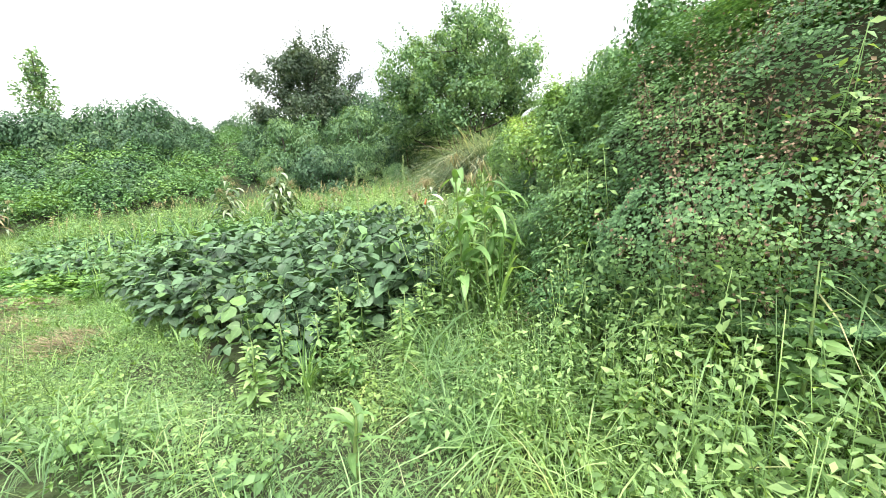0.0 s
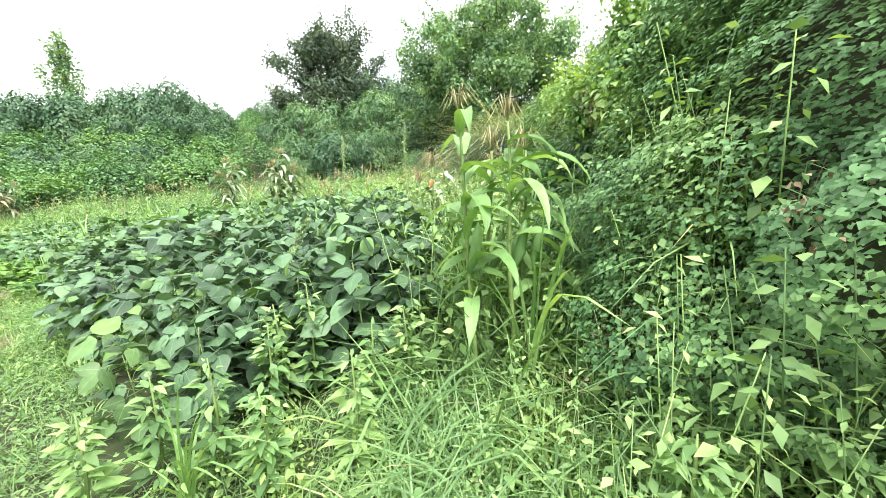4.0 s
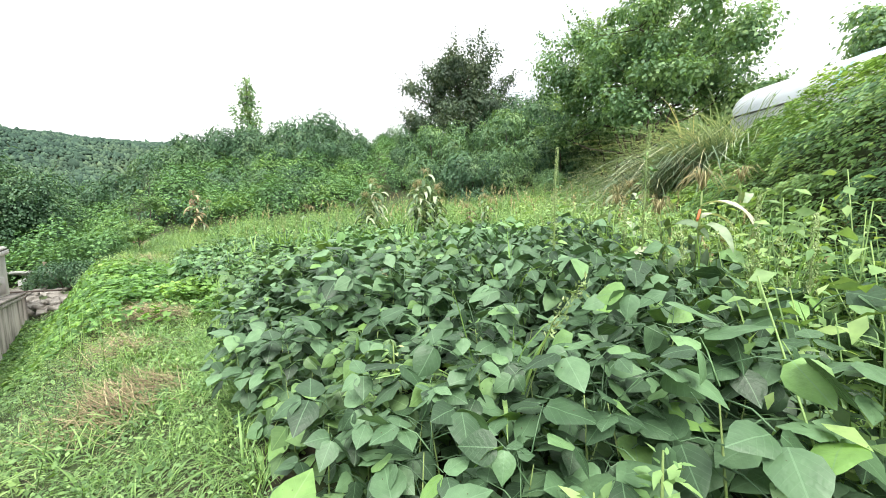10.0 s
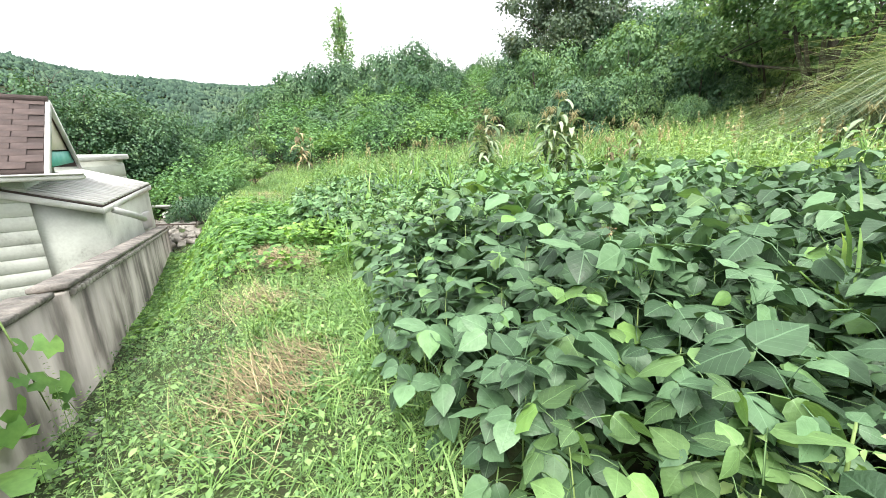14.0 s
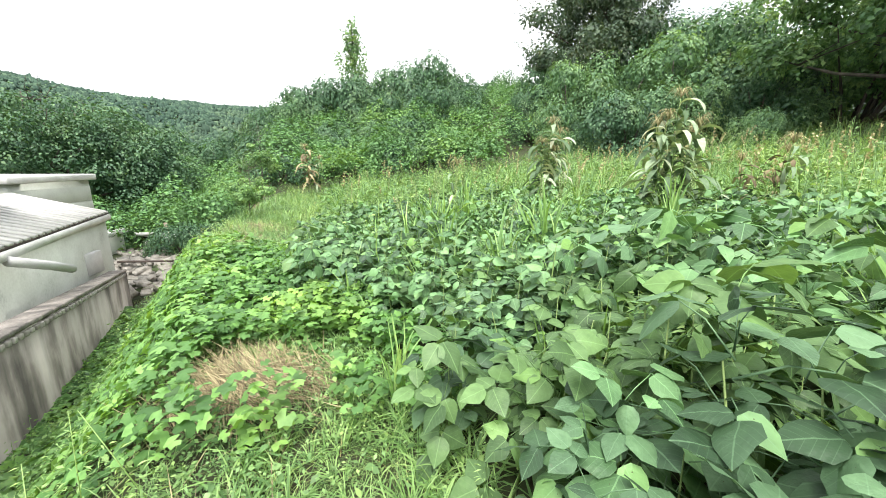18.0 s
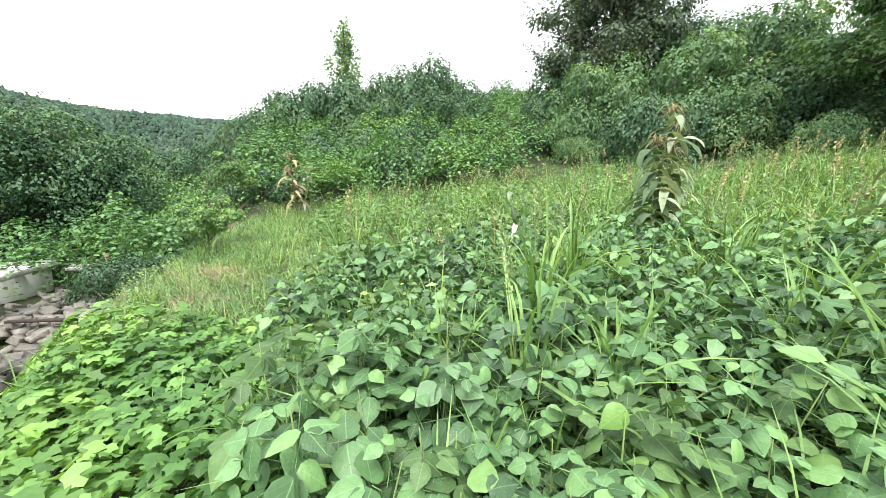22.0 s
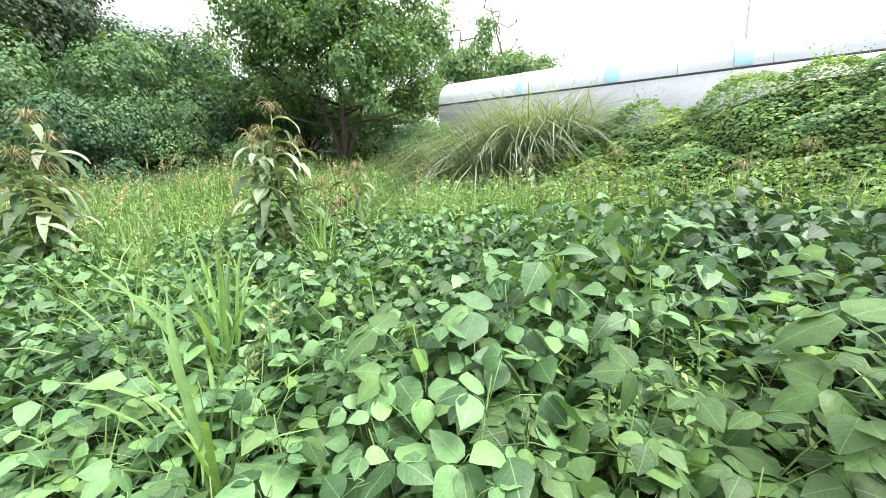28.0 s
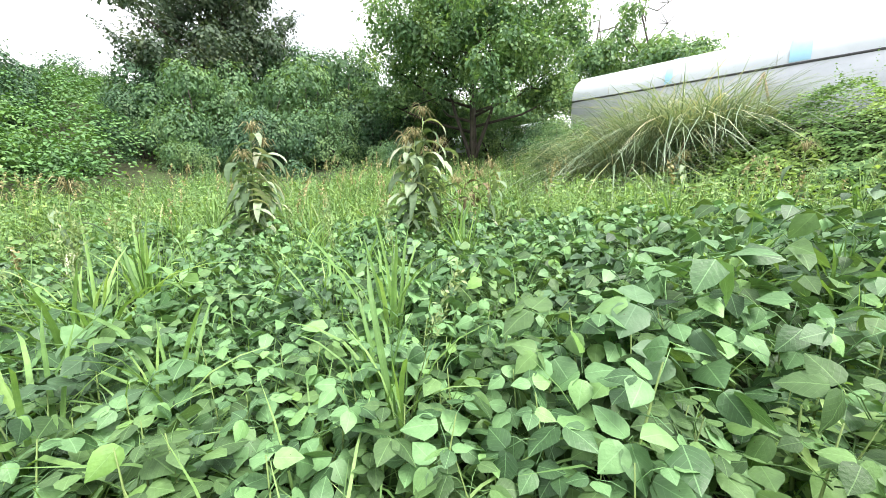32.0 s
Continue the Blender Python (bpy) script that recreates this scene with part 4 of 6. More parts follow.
for k, (x, y, h, s) in enumerate(((29.4, 7.6, 13.2, 3.0), (29.5, 4.6, 14.8, 3.2), (27, 13, 6.0, 2.8), (34, 1.6, 12.5, 3.0), (36, -0.8, 11.5, 2.6), (40, -3.5, 12.0, 2.6), (26, 19, 6.0, 3.0))):
    tree("tree", x, y, h, s, 12, 0.16, 8000, 1.15, 0.26, TREE_LEAF, "leafy tree behind the greenhouse", seed=40 + k, fork=0.12)


ASPECTS = (0.65, 0.8, 1.1, 1.3, 1.8, 2.1)


def bush_shapes():
    """Bushes of unit width, low to tall: branches from a short stock, and leaves over several uneven masses."""
    out = []
    for k, tall in enumerate(ASPECTS):
        r = np.random.default_rng(60 + k)
        m = int(15 + 6 * tall)
        b = r.uniform(0, 6.283, m)
        up = np.r_[r.uniform(0.05, 0.35, 7), r.uniform(0.3, 0.85, m - 7)]
        out_by = np.sqrt(np.maximum(0.05, 0.8 - 0.7 * up**2)) * r.uniform(0.6, 1.1, m)
        centre = np.c_[np.cos(b) * out_by, np.sin(b) * out_by, up * tall]
        wide = r.uniform(0.2, 0.4, m)
        n = int(9500 + 5000 * tall)
        q = r.choice(m, n, p=wide**2 / (wide**2).sum())
        d = unit(r.normal(0, 1, (n, 3)))
        a = np.arctan2(d[:, 1], d[:, 0])
        rad = wide[q] * (1 + 0.26 * np.sin(4 * a + q) * np.cos(4 * d[:, 2]) + 0.12 * np.sin(9 * a + 2 * q) + r.normal(0, 0.06, n) + 0.35 * (r.random(n) < 0.05))
        p = centre[q] + d * rad[:, None]
        inside = (np.linalg.norm(p[:, None] - centre[None], axis=-1) < 0.7 * wide[None]).any(1) | (d[:, 2] < -0.55)
        ok = ~inside & (p[:, 2] > -0.15)
        p, d = p[ok], d[ok]
        n = len(p)
        nrm = unit(d * 0.95 + r.normal(0, 0.25, (n, 3)) + (0, 0, 0.4))
        way = d * (1, 1, 0) + r.normal(0, 0.45, (n, 3)) - (0, 0, 0.8)
        leaves = FAR_LEAF.spread(p, frames(nrm, way), r.uniform(0.04, 0.078, n))
        sticks = []
        for j in range(m):
            e = centre[j]
            sticks.append(tube([(0, 0, -0.3), e * 0.5 + (0, 0, 0.08), e], [0.035, 0.02, 0.006], 5))
        out.append((leaves, joined(sticks)))
    return out


BUSHES = bush_shapes()
BUSH_MESHES = {}


def bush(x, y, r, h, mat, label, category="bush", name="bush", sink=0.15):
    k = int(np.argmin(np.abs(np.array(ASPECTS) - h / r + rng.normal(0, 0.08, len(ASPECTS)))))
    key = (k, mat.name)
    if key not in BUSH_MESHES:
        BUSH_MESHES[key] = (BUSHES[k][0].mesh("crown", mat), BUSHES[k][1].mesh("branchwork", BARK))
    o = thing(name, pose(x, y, float(ground(x, y)) - sink * h, 0, 0, rng.uniform(0, 360)) @ Matrix.Scale(h / ASPECTS[k], 4), label, category)
    for mesh, nm in zip(BUSH_MESHES[key], ("crown", "branchwork")):
        q = new(nm, mesh)
        q.parent = o
    return o


VINE_LABEL = "bush smothered in green creeper leaves"
# the creeper-grown row on the rise ahead
for x, y, r, h in ((5.2, 31.0, 3.2, 4.0), (3.2, 31.4, 3.0, 3.8), (6.9, 30.8, 2.0, 2.7), (1.4, 31.0, 2.6, 3.2), (-0.6, 30.8, 2.6, 2.9), (-2.6, 30.6, 2.2, 2.5), (-4.6, 30.8, 2.2, 2.3), (-6.4, 30.9, 2.1, 2.3), (-8.0, 30.4, 2.1, 2.1), (-9.6, 31.2, 2.3, 2.5), (-11.8, 30.4, 2.5, 2.4), (2.2, 29.6, 1.9, 2.2), (4.4, 29.4, 2.1, 2.6), (0.0, 29.4, 1.7, 1.8), (6.2, 29.2, 1.8, 2.0), (-3.6, 29.4, 1.7, 1.6),
                   (-13.5, 26.5, 2.1, 2.4), (-10.2, 26.2, 1.8, 1.7), (-7.0, 26.0, 1.6, 1.4), (-4.0, 26.6, 1.6, 1.4), (-1.4, 25.8, 1.6, 1.4), (2.0, 26.0, 1.7, 1.5), (4.6, 25.4, 1.5, 1.3), (-6.6, 22.4, 1.6, 1.7), (-5.2, 19.8, 1.4, 1.8), (-8.2, 22.6, 1.6, 1.6), (-3.6, 22.2, 1.5, 1.2), (-0.6, 22.8, 1.5, 1.1), (2.6, 23.0, 1.6, 1.1), (-5.6, 17.4, 0.9, 1.1), (-9.6, 20.8, 1.2, 1.5), (6.0, 24.0, 1.3, 1.0), (-2.2, 24.2, 1.3, 1.2), (0.8, 24.4, 1.4, 1.1), (-5.4, 24.4, 1.5, 1.3)):
    bush(x, y, r, h, BUSH_LEAF if y > 28.5 or rng.random() < 0.35 else KUDZU, VINE_LABEL)
# round bush on the skyline past the gap, and the thicket behind the field
bush(17.2, 45.5, 2.6, 2.4, BUSH_LEAF, "round green bush on the skyline")
for x, y, r, h in ((10.0, 25.6, 1.6, 3.0), (11.2, 23.8, 2.2, 5.0), (13.0, 22.4, 2.3, 5.4), (15.6, 21.6, 2.6, 6.3), (17.8, 21.0, 2.8, 7.0), (9.4, 22.0, 1.0, 1.3), (12.0, 20.2, 1.8, 3.0), (14.4, 19.2, 1.9, 3.2), (16.8, 18.0, 2.1, 3.8), (18.8, 16.0, 2.4, 5.6), (20.5, 19.5, 2.8, 7.2), (11.5, 26.5, 2.4, 4.4), (16.2, 25.2, 2.8, 7.0), (19.8, 23.8, 3.0, 7.6), (18.4, 12.2, 1.7, 2.4), (19.6, 9.8, 1.6, 2.0), (13.8, 15.6, 1.0, 1.4), (13.4, 8.6, 1.3, 2.3), (12.4, 7.9, 0.9, 1.5), (14.6, 9.4, 1.2, 2.2), (9.0, 24.0, 0.8, 1.9), (10.4, 22.6, 0.9, 2.4), (12.4, 21.0, 0.9, 3.2), (13.8, 20.6, 1.0, 3.6), (15.2, 19.4, 0.9, 3.0), (10.6, 20.8, 0.8, 1.3), (17.4, 16.6, 1.0, 2.2)):
    bush(x, y, r, 0.92 * h, (BUSH_LEAF, TREE_LEAF)[int(rng.integers(2))], "dense green thicket bush behind the field")
# scrub over the top of the bank
for x, y, r, h in ((2.75, 0.15, 0.45, 0.5), (3.2, -0.55, 0.7, 0.9), (3.9, -0.1, 0.8, 0.8), (3.3, -1.6, 0.9, 1.2), (3.6, -2.6, 1.2, 1.6), (4.9, -1.4, 1.2, 1.2), (2.7, -2.5, 0.7, 0.9), (4.2, 0.9, 0.5, 0.4)):
    bush(x, y, r, h, BANK_LEAF, "vine-covered scrub on top of the bank")


for k, (x, y, h, r) in enumerate(((2.95, -0.45, 1.0, 0.55), (3.3, -1.1, 1.35, 0.75), (3.0, -1.9, 1.3, 0.7), (2.9, -2.7, 1.5, 0.8), (3.9, -0.5, 1.2, 0.7), (2.75, 0.35, 0.6, 0.4), (3.1, 1.0, 0.5, 0.4))):
    tree("shrub", x, y, h * 1.15, r, 12, 0.022, 7000, 0.24, 0.052, (BANK_LEAF, BANK_LIGHT)[k % 2], "loose leafy shrub on the crest of the bank", "shrub", 90 + k, 0.05, sprigs=170)


def creeper_cover():
    """Creeper leaves over the rise ahead and down its sides, heaped in rounded cushions."""
    def where(x, y):
        gap = np.where(x > 6, step(20.5, 22, y - 0.15 * x), step(18.8, 20.5, y + 0.1 * x))
        left = step(-4.2, -5.0, x) * step(17, 18.5, y)
        return np.clip(np.maximum(gap, left), 0, 1) * np.clip((heap(x, y) - 0.45) / 0.6, 0.06, 1)

    def heap(x, y):
        return 0.1 + 1.7 * np.abs(lumps(x, y, 2.9, 2)) ** 0.6 + 1.0 * np.abs(lumps(x, y, 1.25, 12)) ** 0.65

    x, y = sown(250000, -24, 22, 15, 47, where)
    e = 0.12
    n = unit(np.stack([heap(x - e, y) - heap(x + e, y), heap(x, y - e) - heap(x, y + e), np.full_like(x, 2 * e)], -1)) + slope_normal(x, y) * 0.6
    p = np.c_[x, y, ground(x, y) + heap(x, y) * np.interp(y, (34, 40), (1.0, 0.25)) * np.where(rng.random(len(x)) < 0.22, rng.uniform(0.0, 0.9, len(x)), rng.uniform(0.9, 1.03, len(x)))]
    s = FAR_LEAF.spread(p, frames(n * 0.9 + (0, 0, 0.35) + rng.normal(0, 0.22, (len(x), 3)), any_way(len(x), 0.4)), rng.uniform(0.09, 0.165, len(x)))
    lone("creeper_cover", s, KUDZU, "rolling carpet of green creeper leaves over the rise", "creeper", kind="stuff")


creeper_cover()


def bank_vines():
    """The bank's face: thick vines, leaf over leaf, in dark and light patches with dead growth between."""
    m = 290000
    along = np.select([rng.random(m) < 0.44, rng.random(m) < 0.45], [rng.uniform(-2.4, 1.5, m), rng.uniform(1.5, 4.2, m)], rng.uniform(4.2, 13.5, m))
    share = rng.random(m) ** 2.0 * 1.15 - 0.03
    _, _, foot, crest = bank_lines(0.66 * along, 0.75 * along)
    across = foot + (crest - foot) * share
    det = -0.66 * 0.66 - 0.75 * 0.75
    x, y = (-0.66 * along - 0.75 * across) / det, (-0.75 * along + 0.66 * across) / det
    n = slope_normal(x, y)
    z = ground(x, y)
    bulge = 0.03 + 0.46 * np.abs(lumps(along, 1.4 * z, 1.0, 4)) ** 0.7 + 0.14 * np.abs(lumps(along, 2 * z, 0.26, 31)) ** 0.7
    p = np.c_[x, y, z] + n * (bulge * np.where(rng.random(m) < 0.3, rng.uniform(0.1, 0.8, m), rng.uniform(0.85, 1.05, m)))[:, None]
    size = rng.uniform(0.02, 0.048, m) * np.where(along < 4.2, 0.74, 1.45) * np.interp(along, (-2, 0.8), (0.7, 1.0))
    turn = frames(n * 0.8 + rng.normal(0, 0.26, n.shape) + (0, 0, 0.7), n + rng.normal(0, 0.6, n.shape) - (0, 0, 0.7))
    light = (lumps(along, 1.5 * z, 0.9, 33) + 1.3 * step(3.0, 5.0, along) - 0.4 * step(2.5, 0.8, along) + rng.normal(0, 0.25, m)) > 0.75
    kind = rng.random(m) < 0.35
    fan, plain = lobed(3), FAR_LEAF
    for pick, mat, label in ((~light, BANK_LEAF, "thick curtain of dark green vine leaves on the bank"), (light, BANK_LIGHT, "light green vine leaves over the bank")):
        shapes = [t.spread(p[q], turn[q], size[q]) for t, q in ((fan, pick & kind), (plain, pick & ~kind))]
        lone("bank_vines", joined(shapes), mat, label, "vine", kind="stuff")
    # dead brown growth: thin twigs with shrivelled leaves, in patches
    withered = 1.3 * step(1.0, 0.2, along) * step(0.9, 1.3, z) * step(2.6, 2.2, z)
    dead = np.flatnonzero((lumps(along, 2 * z, 0.7, 35) + withered > 0.6) & (along < 4))
    k = rng.choice(dead, 900)
    stick = tube([(0, 0, 0), (0.03, 0.05, 0.5), (-0.02, 0.2, 1)], [0.006, 0.005, 0.002], 3)
    way = any_way(len(k), -0.4)
    up = unit(n[k] * 0.5 + rng.normal(0, 0.35, (len(k), 3)) + (0, 0, 0.8))
    long = rng.uniform(0.12, 0.34, len(k))
    lone("dead_stalks", stick.spread(p[k], frames(up, way), long), BROWN_STEM, "thin brown dead stalks sticking out of the vines", "stalk", kind="stuff")
    j = np.repeat(np.arange(len(k)), 12)
    q = p[k][j] + up[j] * (long[j] * rng.uniform(0.3, 1.05, len(j)))[:, None] + rng.normal(0, 0.025, (len(j), 3))
    lone("withered_leaves", FAR_LEAF.spread(q, frames(rng.normal(0, 1, (len(j), 3)), rng.normal(0, 1, (len(j), 3)) - (0, 0, 0.5)), rng.uniform(0.012, 0.026, len(j))), DEAD_LEAF, "shrivelled brown leaves on dead stalks", "leaves", kind="stuff")
    # loose shoots over the crest
    crown = np.flatnonzero((share > 0.75) & (along < 9))
    k = rng.choice(crown, 260)
    d = unit(rng.normal(0, 0.5, (len(k), 3)) + (0, 0, 0.9))
    j = np.repeat(np.arange(len(k)), 14)
    s = np.tile(np.linspace(0, 1, 14), len(k))
    q = p[k][j] + d[j] * (s * rng.uniform(0.15, 0.5, len(k))[j])[:, None]
    lone("vine_shoots", plain.spread(q, frames(up_ish(len(j), 0.7), any_way(len(j), 0.2)), rng.uniform(0.025, 0.05, len(j)) * (1.15 - 0.5 * s)), BANK_LIGHT, "loose vine shoots standing over the bank's top", "vine", kind="stuff")


bank_vines()


def silvergrass(x, y, count, height, label):
    o = thing("silvergrass", pose(x, y, float(ground(x, y))), label, "grass")
    r = np.random.default_rng(int(abs(x * 100 + y * 10)))
    shapes = []
    for share, wide, bend, tall, lean in ((0.4, 0.012, 0.75, 1.1, 0.26), (0.5, 0.012, 1.4, 1.15, 0.38), (0.1, 0.008, 0.5, 1.1, 0.3)):
        n = int(count * share)
        a = r.uniform(0, 6.283, n)
        rad = r.random(n) ** 0.6 * 0.36 * height
        out = a + r.normal(0, 0.9, n)
        lie = lean * r.uniform(0.2, 1.6, n)
        tilt = unit(np.c_[np.cos(out) * lie, np.sin(out) * lie, np.ones(n)])
        shapes.append(blade(wide, bend, 5).spread(np.c_[np.cos(a) * rad, np.sin(a) * rad, np.zeros(n) - 0.05], frames(tilt, np.c_[np.cos(out), np.sin(out), np.zeros(n)]), height * tall * r.uniform(0.5, 1.1, n)))
    part("foliage", joined(shapes), REED, o)
    n = int(count * 0.07)
    a = r.uniform(0, 6.283, n)
    tilt = unit(np.c_[np.cos(a) * 0.9, np.sin(a) * 0.9, np.ones(n)])
    part("dry_foliage", blade(0.016, 1.3, 4).spread(np.c_[np.cos(a), np.sin(a), 0 * a - 0.05] * (0.3 * height, 0.3 * height, 1), frames(tilt, np.c_[np.cos(a), np.sin(a), 0 * a]), height * r.uniform(0.3, 0.6, n)), STRAW, o, "dry tan lower blades")
    return o


for x, y, c, h in ((8.6, 7.3, 300, 1.5), (8.7, 6.6, 330, 1.9), (8.5, 6.0, 330, 1.85), (8.4, 5.4, 330, 1.75), (8.3, 4.9, 280, 1.45), (9.8, 7.2, 300, 1.9), (9.8, 6.4, 300, 2.0), (9.7, 5.6, 300, 1.8), (11.2, 7.4, 260, 1.9)):
    silvergrass(x, y, int(2.2 * c), h, "tall arching clump of silvergrass on the bank")


def far_woods():
    """Wooded hills in the distance: very many small uneven tree tops."""
    n = 75000
    turn, reach = np.radians(rng.uniform(-75, 28, n)), rng.uniform(130, 285, n)
    x, y = reach * np.sin(turn), reach * np.cos(turn)
    z = ground(x, y)
    ok = z > -4.5
    x, y, z = x[ok], y[ok], z[ok]
    top = Shape([(0.9, 0.1, 0), (0.15, 1, 0.1), (-1.05, -0.1, -0.1), (-0.1, -0.8, 0.1), (0.1, -0.05, 1.1), (0, 0, -1)], [(0, 1, 4), (1, 2, 4), (2, 3, 4), (3, 0, 4), (1, 0, 5), (2, 1, 5), (3, 2, 5), (0, 3, 5)])
    s = rng.uniform(0.5, 0.95, len(x)) + rng.exponential(0.2, len(x))
    # bluer greens than the near leaves: distance haze is put into the colour
    wood = leaf_material("hazy_blue_wood", [(0, (0.035, 0.075, 0.042)), (0.6, (0.05, 0.1, 0.052)), (1, (0.075, 0.13, 0.062))], 0.9, 0, patch=0.03)
    lone("far_woods", top.spread(np.c_[x, y, z + 0.5], frames(up_ish(len(x), 0.5), any_way(len(x))), np.c_[s, s, s * rng.uniform(0.8, 1.5, len(x))]), wood, "wooded hills far across the valley", "woods", kind="stuff", smooth=True)


far_woods()


# ---- crops ----
def bean_edge(y):
    return np.interp(y, (0.9, 1.6, 2.5, 4, 5, 6, 7, 7.6, 9, 11, 13), (-0.2, -0.35, -0.3, -0.2, -0.3, -0.35, -0.35, -0.6, -1.3, -1.5, -0.9))


def bean_right(y):
    return np.interp(y, (0.9, 1.2, 1.6, 2, 3, 5, 7, 9, 12), (0.95, 1.35, 2.3, 2.6, 3.2, 4.1, 4.7, 4.2, 2.6))


def bean_share(x, y):
    right = bean_right(y)
    return ((y > 1.75 - 0.45 * x) & (y < 12.5) & (x > bean_edge(y)) & (x < right)) * np.where(y > 10, 0.55, 1.0)


def bean_leaflet(seed, width=0.84):
    """A pointed leaflet of length 1 along +y, puckered between its side veins, with drooping edges and tip."""
    r = np.random.default_rng(seed)
    stations, wide = (0.05, 0.2, 0.4, 0.62, 0.84), (0.4, 0.86, 1.0, 0.78, 0.34)
    droop, fold, twist = r.uniform(0.1, 0.42), r.uniform(0.05, 0.3), r.normal(0, 0.12)
    v, uv, f = [(0, 0, 0)], [(0, 0)], []
    for s, w in zip(stations, wide):
        for c in (-1, -0.55, 0, 0.55, 1):
            z = -droop * s * s + (fold * abs(c) - 0.24 * c * c + 0.05 * abs(c) * math.sin(15 * s - 3 * abs(c) + seed) + twist * c * s) * w * width / 2 + r.normal(0, 0.012)
            v.append((c * w * width / 2, s - 0.05 * abs(c) * (1 - s), z))
            uv.append((c * w / 2, s))
    v.append((0, 1, -droop))
    uv.append((0, 1))
    f += [(0, k + 1, k) for k in range(1, 5)]
    for k in range(4):
        for j in range(4):
            a = 1 + 5 * k + j
            f.append((a, a + 1, a + 6, a + 5))
    f += [(21 + k, 22 + k, 26) for k in range(4)]
    return Shape(v, f, uv)


BEAN_LEAFLETS = [bean_leaflet(30 + k) for k in range(5)]
FAR_LEAFLET = leaf(0.74, (0.28, 0.66), (1.0, 0.74), 0.3, 0.1)


def trifoliate(seed, far=False):
    """A stalk with three broad pointed leaflets, along +y from the origin."""
    r = np.random.default_rng(seed)
    reach, rise = r.uniform(0.12, 0.2), r.uniform(0.03, 0.1)
    tip = np.array((0, reach, rise))
    out = [tube([(0, 0, 0), tip * 0.55 + (0, 0, 0.02), tip], [0.0032, 0.0026, 0.002], 3)]
    for a, back in ((0, 0.025), (72, 0), (-72, 0)):
        b = radians(a + r.normal(0, 14))
        w = np.array((math.sin(b), math.cos(b), -0.3 + r.normal(0, 0.28)))
        n = unit(np.array((0.3 * math.sin(b), 0.2 + 0.25 * math.cos(b), 1)) + r.normal(0, 0.34, 3))
        size = r.uniform(0.098, 0.158)
        shape = FAR_LEAFLET if far else BEAN_LEAFLETS[int(r.integers(5))]
        out.append(shape.spread([tip + w * 0.01 + (0, back, 0)], frames(n[None], w[None]), [size]))
    return joined(out)


def bean_layout(seed, leaves=15, small=1.0, tall=0.52):
    """Where a plant's leaves sit: poses up its stem."""
    r = np.random.default_rng(seed)
    out = []
    for k in range(leaves):
        h = 0.1 + tall * (k / (leaves - 1)) ** 0.75 + r.normal(0, 0.02)
        lean = r.uniform(-24, 10) if k < leaves - 3 else r.uniform(0, 40)
        out.append((int(r.integers(8)), pose(r.normal(0, 0.014), r.normal(0, 0.014), h, lean, r.uniform(-12, 12), 137.5 * k + r.uniform(-30, 30)) @ Matrix.Scale(small * r.uniform(0.7, 1.12) * (1 if k < leaves - 2 else 0.7), 4)))
    return out


TRI = [trifoliate(100 + k) for k in range(8)]
FAR_TRI = [trifoliate(100 + k, True) for k in range(8)]
BEANS = {m.name: m for m in (BEAN, BEAN_MID, BEAN_YOUNG)}
TRI_MESH = {m: [s.mesh("leaf", BEANS[m], True) for s in TRI] for m in BEANS}
LAYOUTS = [bean_layout(200 + k, 16, 1.02, 0.63) for k in range(4)] + [bean_layout(210 + k, 20, 0.8, 0.46) for k in range(4)]
BEAN_STEM = tube([(0, 0, -0.05), (0.01, 0, 0.3), (0, 0.012, 0.66)], [0.007, 0.005, 0.002], 5).mesh("stem", STEM)
BEAN_LABEL = {BEAN.name: "leafy dark green bean plant with broad three-part leaves", BEAN_MID.name: "low leafy green bean plant in the dense crop", BEAN_YOUNG.name: "fresh light green bean plant in the field"}


